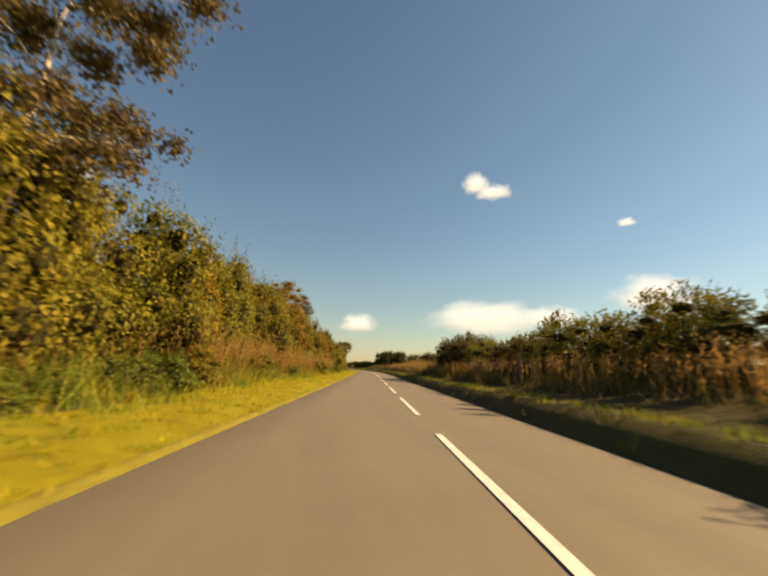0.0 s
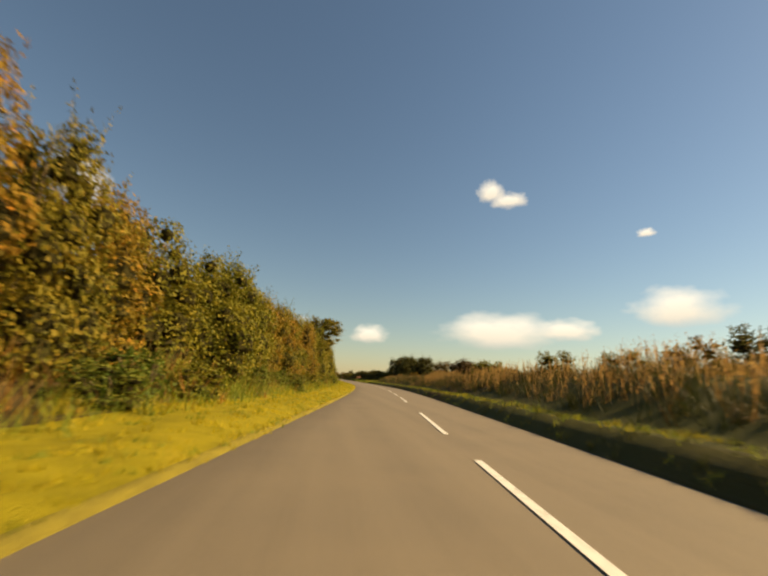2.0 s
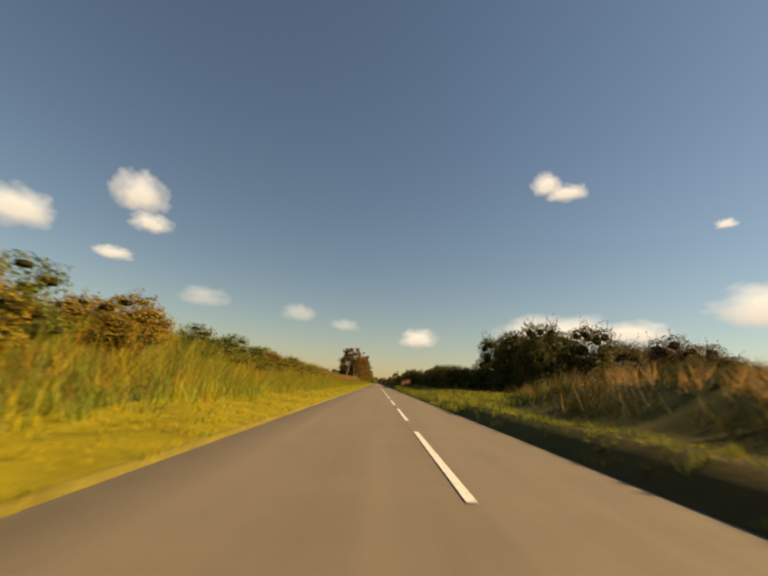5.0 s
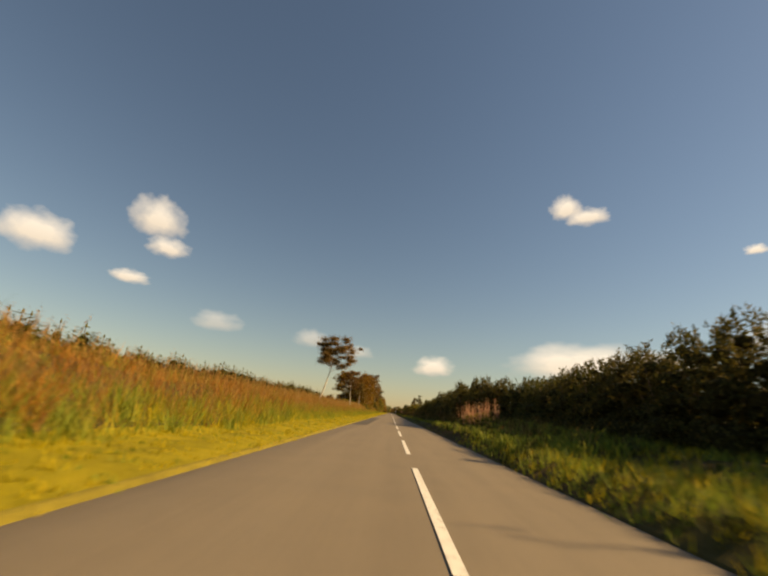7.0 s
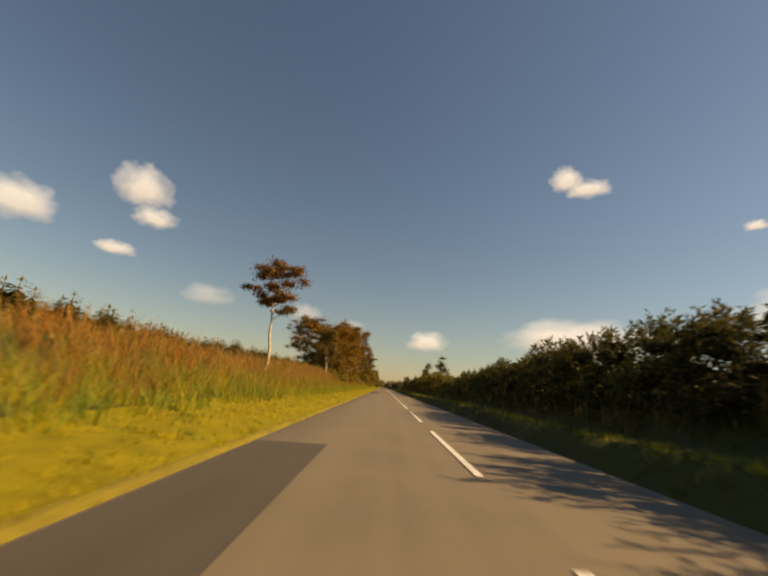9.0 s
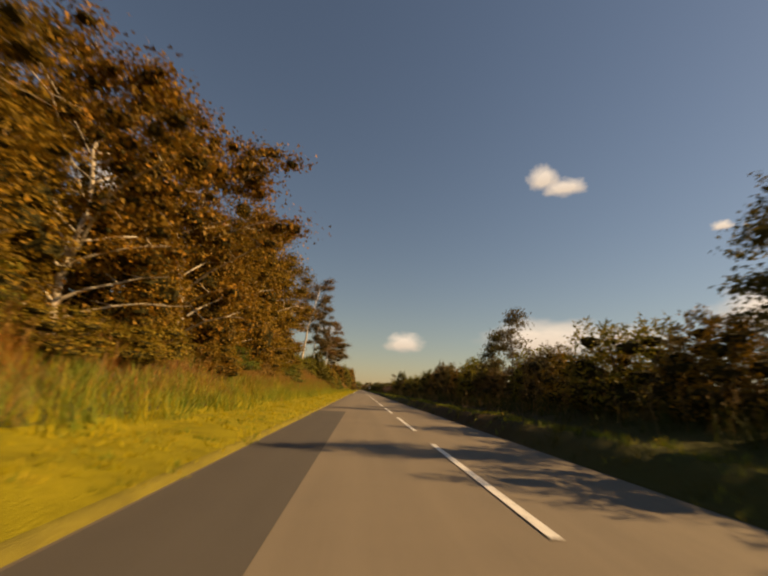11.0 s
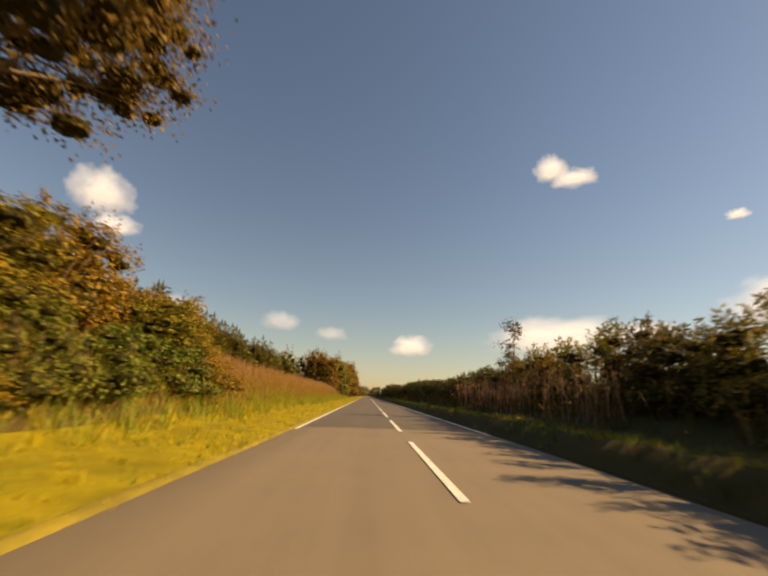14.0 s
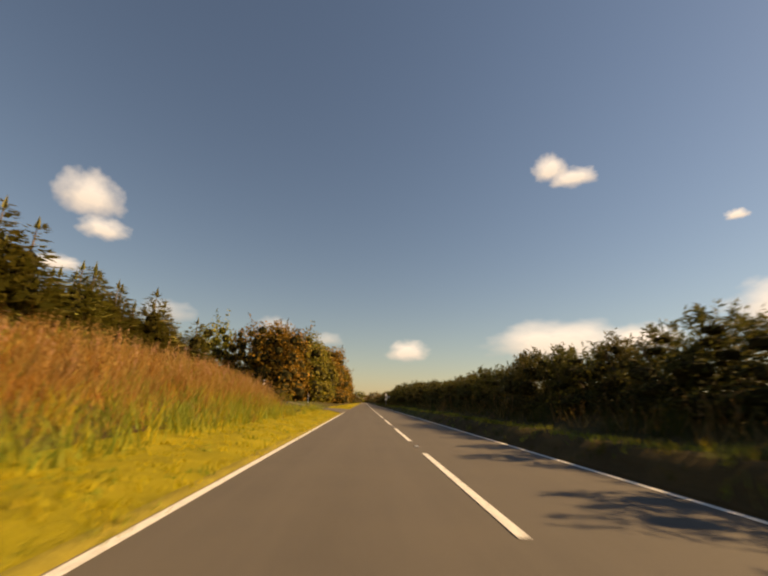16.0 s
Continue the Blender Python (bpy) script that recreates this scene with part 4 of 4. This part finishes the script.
def plumes(name, count, s_range, u_range, height, label, seed, keep=None, mat=None, lean=0.0):
    """Seed heads on stalks: a stalk and a feathery spindle of small blades."""
    rng = np.random.default_rng(seed)
    s, u = rng.uniform(*s_range, count), rng.uniform(*u_range, count)
    if keep is not None:
        ok = keep(s, u) > rng.uniform(size=count)
        s, u = s[ok], u[ok]
    n = len(s)
    base = spot(s, u, -0.02)
    h = height * rng.uniform(0.7, 1.2, n) * (1 + 0.2 * wave(u * 1.4, s, 0.55, seed % 7))
    bend = np.stack([rng.normal(lean, 0.13, n), rng.normal(0, 0.13, n), np.ones(n)], 1) * h[:, None]
    vs, fs, m = [], [], 0
    a = rng.uniform(0, np.pi, n)
    sd = np.stack([np.cos(a), np.sin(a), a * 0], 1)
    stalk = np.stack([base - sd * 0.008, base + sd * 0.008, base + bend * 0.7 + sd * 0.006, base + bend * 0.7 - sd * 0.006], 1)
    vs.append(stalk.reshape(-1, 3))
    fs.append(np.arange(4 * n).reshape(-1, 4))
    m = 4 * n
    for j in range(9):
        f = 0.55 + 0.45 * j / 9 + rng.uniform(0, 0.06, n)
        c = base + bend * f[:, None] + rng.normal(0, 0.025, (n, 3))
        wide = 0.075 * (1.15 - (f - 0.55) * 1.7)
        v, q = leaf_quads(c, 0.13, 0.055, rng, -0.2)
        q4 = v.reshape(n, 4, 3)
        q4 = c[:, None] + (q4 - c[:, None]) * (wide / 0.075)[:, None, None] * np.array([0.6, 0.6, 1.9])
        vs.append(q4.reshape(-1, 3))
        fs.append(q + m)
        m += len(v)
    me = mesh_of(name, np.concatenate(vs), np.concatenate(fs), [mat or GRASS_TAN])
    return tagged(new(name, me), label, "grass", kind="stuff")


def not_junction(s, u):
    return 1 - ((s > 552) & (s < 572) & (u < 0)).astype(float)


def rusty(s, u):
    """The bank turns from green weeds to rust-red grass along the way."""
    return 0.3 + 0.7 * smooth_step(205, 232, s)


def clumps(s, u):
    return 0.25 + 0.75 * (wave(u * 2, s, 0.35, 3.0) > -0.15)


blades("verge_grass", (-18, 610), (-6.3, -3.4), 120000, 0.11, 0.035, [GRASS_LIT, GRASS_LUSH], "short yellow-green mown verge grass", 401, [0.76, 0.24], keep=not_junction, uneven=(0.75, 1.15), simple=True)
blades("verge_grass", (-18, 560), (-7.4, -5.6), 44000, 0.5, 0.035, [GRASS_LIT, GRASS_LUSH, GRASS_RUST], "longer green grass at the foot of the bank", 402, [0.3, 0.66, 0.04], simple=True)
blades("bank_grass", (-18, 160), (-9.4, -6.5), 30000, 0.95, 0.04, [GRASS_RUST, GRASS_LUSH, GRASS_TAN], "tall rusty and green grass below the hedge", 403, [0.14, 0.76, 0.1], keep=clumps, lean=0.5, simple=True)
blades("bank_grass", (150, 542), (-10.5, -6.6), 100000, 0.72, 0.03, [GRASS_RUST, GRASS_LUSH, GRASS_TAN], "tall rust-red and tan grass on the open bank", 404, [0.6, 0.18, 0.22], lean=0.5, simple=True, keep=rusty)
blades("bank_grass", (150, 232), (-10.5, -6.6), 20000, 0.95, 0.045, [GRASS_LUSH, GRASS_LIT, GRASS_RUST], "green and olive weeds on the bank", 415, [0.62, 0.22, 0.16], lean=0.5, simple=True)
blades("verge_grass", (178, 244), (3.1, 5.8), 16000, 0.24, 0.045, [GRASS_LUSH, GRASS_SHADE, GRASS_LIT], "green tufts along the edge of the wide verge", 416, [0.5, 0.3, 0.2], simple=True)
blades("bank_grass", (150, 542), (-22, -10.2), 60000, 0.85, 0.06, [GRASS_RUST, GRASS_LUSH, GRASS_TAN], "tall rust-red grass behind the bank", 405, [0.55, 0.2, 0.25], simple=True)
blades("bank_grass", (160, 542), (-44, -20), 18000, 1.2, 0.14, [GRASS_RUST, GRASS_LUSH], "rough rusty moorland grass", 406, [0.6, 0.4], simple=True)
# dark blades paint the shaded turf bank, left out along the sunlit verge
blades("verge_grass", (-18, 700), (3.12, 4.9), 52000, 0.19, 0.03, [GRASS_SHADE, GRASS_LUSH], "green grass on the low turf bank, darkened for shade", 407, [0.75, 0.25], simple=True, keep=lambda s, u: 1 - ((s > 180) & (s < 244)))
blades("bank_grass", (-18, 700), (5.3, 8.0), 66000, 0.7, 0.04, [GRASS_SHADE, GRASS_BROWN, GRASS_TAN], "tall grass darkened for shade and dead stalks below the hedge", 408, [0.72, 0.19, 0.09], lean=0.45, simple=True,
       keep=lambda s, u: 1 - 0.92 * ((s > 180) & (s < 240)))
blades("verge_grass", (178, 244), (3.12, 13), 44000, 0.28, 0.045, [GRASS_LUSH, GRASS_LIT, GRASS_SHADE], "lush green grass on the wide verge", 409, [0.55, 0.2, 0.25], simple=True)
blades("bank_grass", (52, 186), (7.2, 16), 40000, 0.62, 0.045, [GRASS_BROWN, GRASS_SHADE, GRASS_TAN], "brown and tan field grass past the bank", 410, [0.4, 0.35, 0.25], simple=True)
blades("bank_grass", (52, 200), (15, 60), 24000, 0.6, 0.11, [GRASS_BROWN, GRASS_SHADE, GRASS_TAN], "tan rough field grass", 411, [0.35, 0.25, 0.4], simple=True)
plumes("willowherb", 900, (-18, 150), (-8.8, -7.2), 1.4, "tan seed heads of tall weeds below the hedge", 420, clumps)
plumes("willowherb", 4200, (150, 542), (-11, -7.6), 1.05, "rusty seed heads on the open bank", 421, rusty)
plumes("willowherb", 2400, (-18, 125), (5.8, 9.0), 1.1, "pale tan seed spikes above the dark bank", 422, clumps)
plumes("willowherb", 1000, (258, 560), (5.2, 7.4), 1.25, "dull brown seed spikes below the shaded hedge", 423, clumps, mat=GRASS_BROWN)

blades("bank_grass", (150, 542), (-8.0, -5.9), 48000, 0.6, 0.045, [GRASS_LUSH, GRASS_LIT], "green weeds along the foot of the bank", 412, [0.8, 0.2], simple=True)
blades("verge_grass", (236, 262), (3.6, 8.0), 9000, 0.32, 0.04, [GRASS_LUSH, GRASS_SHADE], "green grass before the set-back hedge", 413, [0.6, 0.4])
plumes("willowherb", 130, (250.5, 257), (5.0, 6.7), 1.55, "pinkish seed spikes in a clump by the road", 424, mat=GRASS_PINK)

plumes("willowherb", 600, (14, 36), (-8.4, -6.7), 2.1, "tall reddish-tan seed spikes leaning out of the bank", 425, lean=0.3)
plumes("willowherb", 800, (36, 64), (-8.4, -6.7), 2.0, "tall tan seed spikes leaning out of the bank", 426, lean=0.3)
plumes("willowherb", 750, (-18, 62), (6.2, 8.4), 1.2, "pale tan seed spikes in front of dark shrubs", 429)
plumes("willowherb", 300, (460, 479), (5.2, 7.0), 1.75, "bright tan seed spikes in front of the hedge", 427, mat=GRASS_PINK)
blades("bank_grass", (466, 545), (-10.5, -7.4), 14000, 0.95, 0.035, [GRASS_TAN, GRASS_RUST, GRASS_LUSH], "straw-coloured tall grass between verge and spruces", 417, [0.7, 0.15, 0.15], lean=0.45, simple=True)
plumes("willowherb", 1300, (470, 545), (-10.5, -7.6), 1.1, "golden-tan seed heads between verge and spruces", 428)
plumes("willowherb", 450, (470, 545), (-10.5, -8.0), 1.2, "pinkish-tan seed heads between verge and spruces", 430, mat=GRASS_PINK)
# lighter blades paint a sunlit edge onto the bank
blades("verge_grass", (-18, 600), (3.7, 4.7), 44000, 0.16, 0.03, [GRASS_LUSH, GRASS_LIT], "thin grass along the lip of the turf bank, sunlight put into its colour", 414, [0.7, 0.3], simple=True)


# ---- fence posts in the grass ----
def fence_post(s, u, height):
    ob = new("fence_post")
    tagged(ob, "grey weathered wooden fence post in tall grass", "post", "old fence posts")
    ob.matrix_basis = set_down(ob, s, u, 12) @ pose(0, 0, 0, 2, -3, 0)
    bm_piece("post", box_quads(-0.06, 0.06, -0.05, 0.05, -0.3, height, 0.012), WOOD, ob)
    return ob


fence_post(27, 6.4, 1.45)
fence_post(19, 6.6, 1.4)

# ---- roadside signs ----
def finger_post(s, u):
    ob = new("direction_sign")
    tagged(ob, "white finger signpost on a steel pole at the verge", "road sign")
    ob.matrix_basis = set_down(ob, s, u, 38)
    v, f = tube([(0, 0, -0.3), (0, 0, 1.2), (0, 0, 2.6)], [0.05, 0.05, 0.045], 10)
    piece("pole", mesh_of("pole", v, f, [STEEL], None, True), ob)
    boards = (("arrow_board", 0.05, 1.15, -0.02, 1.75, 2.05, "white arrow board", 2), ("panel", -0.3, 0.3, -0.045, 2.1, 2.65, "white square panel", 3), ("panel", -0.35, 0.35, -0.045, 1.1, 1.65, "white square panel", 3))
    for name, x0, x1, y, z0, z1, label, bars in boards:
        board = bm_piece(name, box_quads(x0, x1, y, y + 0.03, z0, z1, 0.01), SIGN_WHITE, ob, label)
        for i in range(bars):
            z = z0 + (z1 - z0) * (i + 0.5) / bars
            bm_piece("lettering_bar", box_quads(x0 + 0.1, x1 - 0.12 - 0.06 * i, y - 0.004, y + 0.002, z - 0.03, z + 0.03), SIGN_BLACK, board, "black lettering bar")
    return ob


def marker_post(s, u):
    ob = new("marker_post")
    tagged(ob, "black and white banded marker post in the grass", "road sign")
    ob.matrix_basis = set_down(ob, s, u)
    bm_piece("post", box_quads(-0.06, 0.06, -0.05, 0.05, -0.3, 1.25, 0.012), SIGN_WHITE, ob)
    for z in (0.35, 0.75, 1.1):
        bm_piece("band", box_quads(-0.064, 0.064, -0.054, 0.054, z - 0.09, z + 0.09, 0.01), SIGN_BLACK, ob, "black painted band")
    return ob


finger_post(614, 3.9)
marker_post(544.5, -9.0)
marker_post(575, -9.5)

# ---- clouds ----
def cloud_material(name, most):
    m = Nodes(name)
    tc = m.add("ShaderNodeTexCoord").outputs["Object"]
    info = m.add("ShaderNodeObjectInfo")
    sh = m.add("ShaderNodeVectorMath")
    m.links.new(tc, sh.inputs[0])
    mul = m.add("ShaderNodeMath")
    mul.operation = "MULTIPLY"
    mul.inputs[1].default_value = 40.0
    m.links.new(info.outputs["Random"], mul.inputs[0])
    cm = m.add("ShaderNodeCombineXYZ")
    m.links.new(mul.outputs[0], cm.inputs[0])
    m.links.new(cm.outputs[0], sh.inputs[1])
    n1 = m.noise(2.0, 4.0, 0.5, sh.outputs[0])
    part = m.add("ShaderNodeSeparateXYZ")
    m.links.new(tc, part.inputs[0])
    flat = m.add("ShaderNodeMath")
    flat.operation = "MULTIPLY"
    flat.inputs[1].default_value = -1.7
    m.links.new(part.outputs["Y"], flat.inputs[0])
    base = m.add("ShaderNodeMath")
    base.operation = "MAXIMUM"
    m.links.new(part.outputs["Y"], base.inputs[0])
    m.links.new(flat.outputs[0], base.inputs[1])
    dome = m.add("ShaderNodeCombineXYZ")
    m.links.new(part.outputs["X"], dome.inputs[0])
    m.links.new(base.outputs[0], dome.inputs[1])
    ln = m.add("ShaderNodeVectorMath")
    ln.operation = "LENGTH"
    m.links.new(dome.outputs[0], ln.inputs[0])
    a = m.add("ShaderNodeMath")
    a.operation = "MULTIPLY_ADD"
    m.links.new(n1, a.inputs[0])
    a.inputs[1].default_value = 0.75
    b = m.add("ShaderNodeMath")
    b.operation = "SUBTRACT"
    b.inputs[0].default_value = 0.5
    m.links.new(ln.outputs["Value"], b.inputs[1])
    m.links.new(b.outputs[0], a.inputs[2])
    alpha = m.ramp(a.outputs[0], (0.0, (0, 0, 0)), (0.22, (most * 0.4, most * 0.4, most * 0.4)), (0.6, (most, most, most)))
    # lit top and greyer underside are put into the colour of the glow
    up = m.add("ShaderNodeMapRange")
    up.inputs["From Min"].default_value, up.inputs["From Max"].default_value = -0.7, 0.35
    m.links.new(part.outputs["Y"], up.inputs["Value"])
    col = m.ramp(up.outputs[0], (0.0, (0.55, 0.5, 0.45)), (0.6, (0.88, 0.77, 0.62)), (1.0, (1.0, 0.9, 0.75)))
    em = m.add("ShaderNodeEmission")
    m.links.new(col, em.inputs[0])
    em.inputs[1].default_value = 0.6
    tr = m.nodes.new("ShaderNodeBsdfTransparent")
    mx = m.nodes.new("ShaderNodeMixShader")
    m.links.new(alpha, mx.inputs[0])
    m.links.new(tr.outputs[0], mx.inputs[1])
    m.links.new(em.outputs[0], mx.inputs[2])
    m.links.new(mx.outputs[0], m.out.inputs[0])
    return m.mat


CLOUD, CLOUD_FAINT = cloud_material("cloud", 0.92), cloud_material("faint_cloud", 0.4)


def cloud(at, w, h, label, mat=None):
    """A far cumulus, w by h metres, bulging towards the road."""
    n = 14
    gx, gy = np.meshgrid(np.linspace(-1, 1, n), np.linspace(-1, 1, n))
    v = np.stack([gx, gy, 0.12 * (1 - gx ** 2 - gy ** 2)], -1).reshape(-1, 3)
    i, j = np.meshgrid(np.arange(n - 1), np.arange(n - 1))
    a = (i * n + j).ravel()
    ob = new("cloud", mesh_of("cloud", v, np.stack([a, a + 1, a + n + 1, a + n], 1), [mat or CLOUD], None, True))
    face = (Vector((0, 270, 1)) - Vector(at)).to_track_quat("Z", "Y").to_matrix().to_4x4()
    ob.matrix_basis = Matrix.Translation(at) @ face @ Matrix.Diagonal((w / 2 * 1.1, h / 2 * 1.12, 60, 1))
    return tagged(ob, label, "cloud", "fair-weather clouds", "structure")


def cloud_far(dx, dy, dz, w, h, label, away=3900, mat=None):
    """A cloud that way from the road; w, h: width and height as seen, in thousandths of the distance."""
    at = Vector((0, 250, 1)) + Vector((dx, dy, dz)).normalized() * away
    return cloud(at, w * away / 1000, h * away / 1000, label, mat)


cloud_far(0.43, 1, 0.553, 78, 78, "small ragged white cloud in a blue sky", 2600)
cloud_far(0.487, 1, 0.535, 98, 56, "trailing wisp of a small white cloud", 2620)
cloud_far(0.91, 1, 0.475, 42, 26, "small flat white cloud")
cloud_far(-0.662, 1, 0.44, 122, 122, "puffy white cumulus cloud")
cloud_far(-0.615, 1, 0.362, 98, 66, "small white cloud below a cumulus")
cloud_far(-0.985, 1, 0.38, 140, 110, "puffy white cumulus cloud")
cloud_far(-0.7, 1, 0.278, 85, 42, "small white cloud")
cloud_far(-0.45, 1, 0.178, 125, 65, "faint low cloud", mat=CLOUD_FAINT)
cloud_far(-0.206, 1, 0.152, 95, 60, "faint low cloud", mat=CLOUD_FAINT)
cloud_far(-0.089, 1, 0.13, 80, 45, "faint low cloud", mat=CLOUD_FAINT)
cloud_far(0.43, 1, 0.135, 320, 130, "long bright cloud bank above the horizon")
cloud_far(0.64, 1, 0.155, 150, 75, "bright cloud bank above the horizon")
cloud_far(0.99, 1, 0.245, 190, 120, "tall bright cumulus cloud")
cloud_far(0.094, 1, 0.107, 110, 64, "small bright cumulus above the road's end")
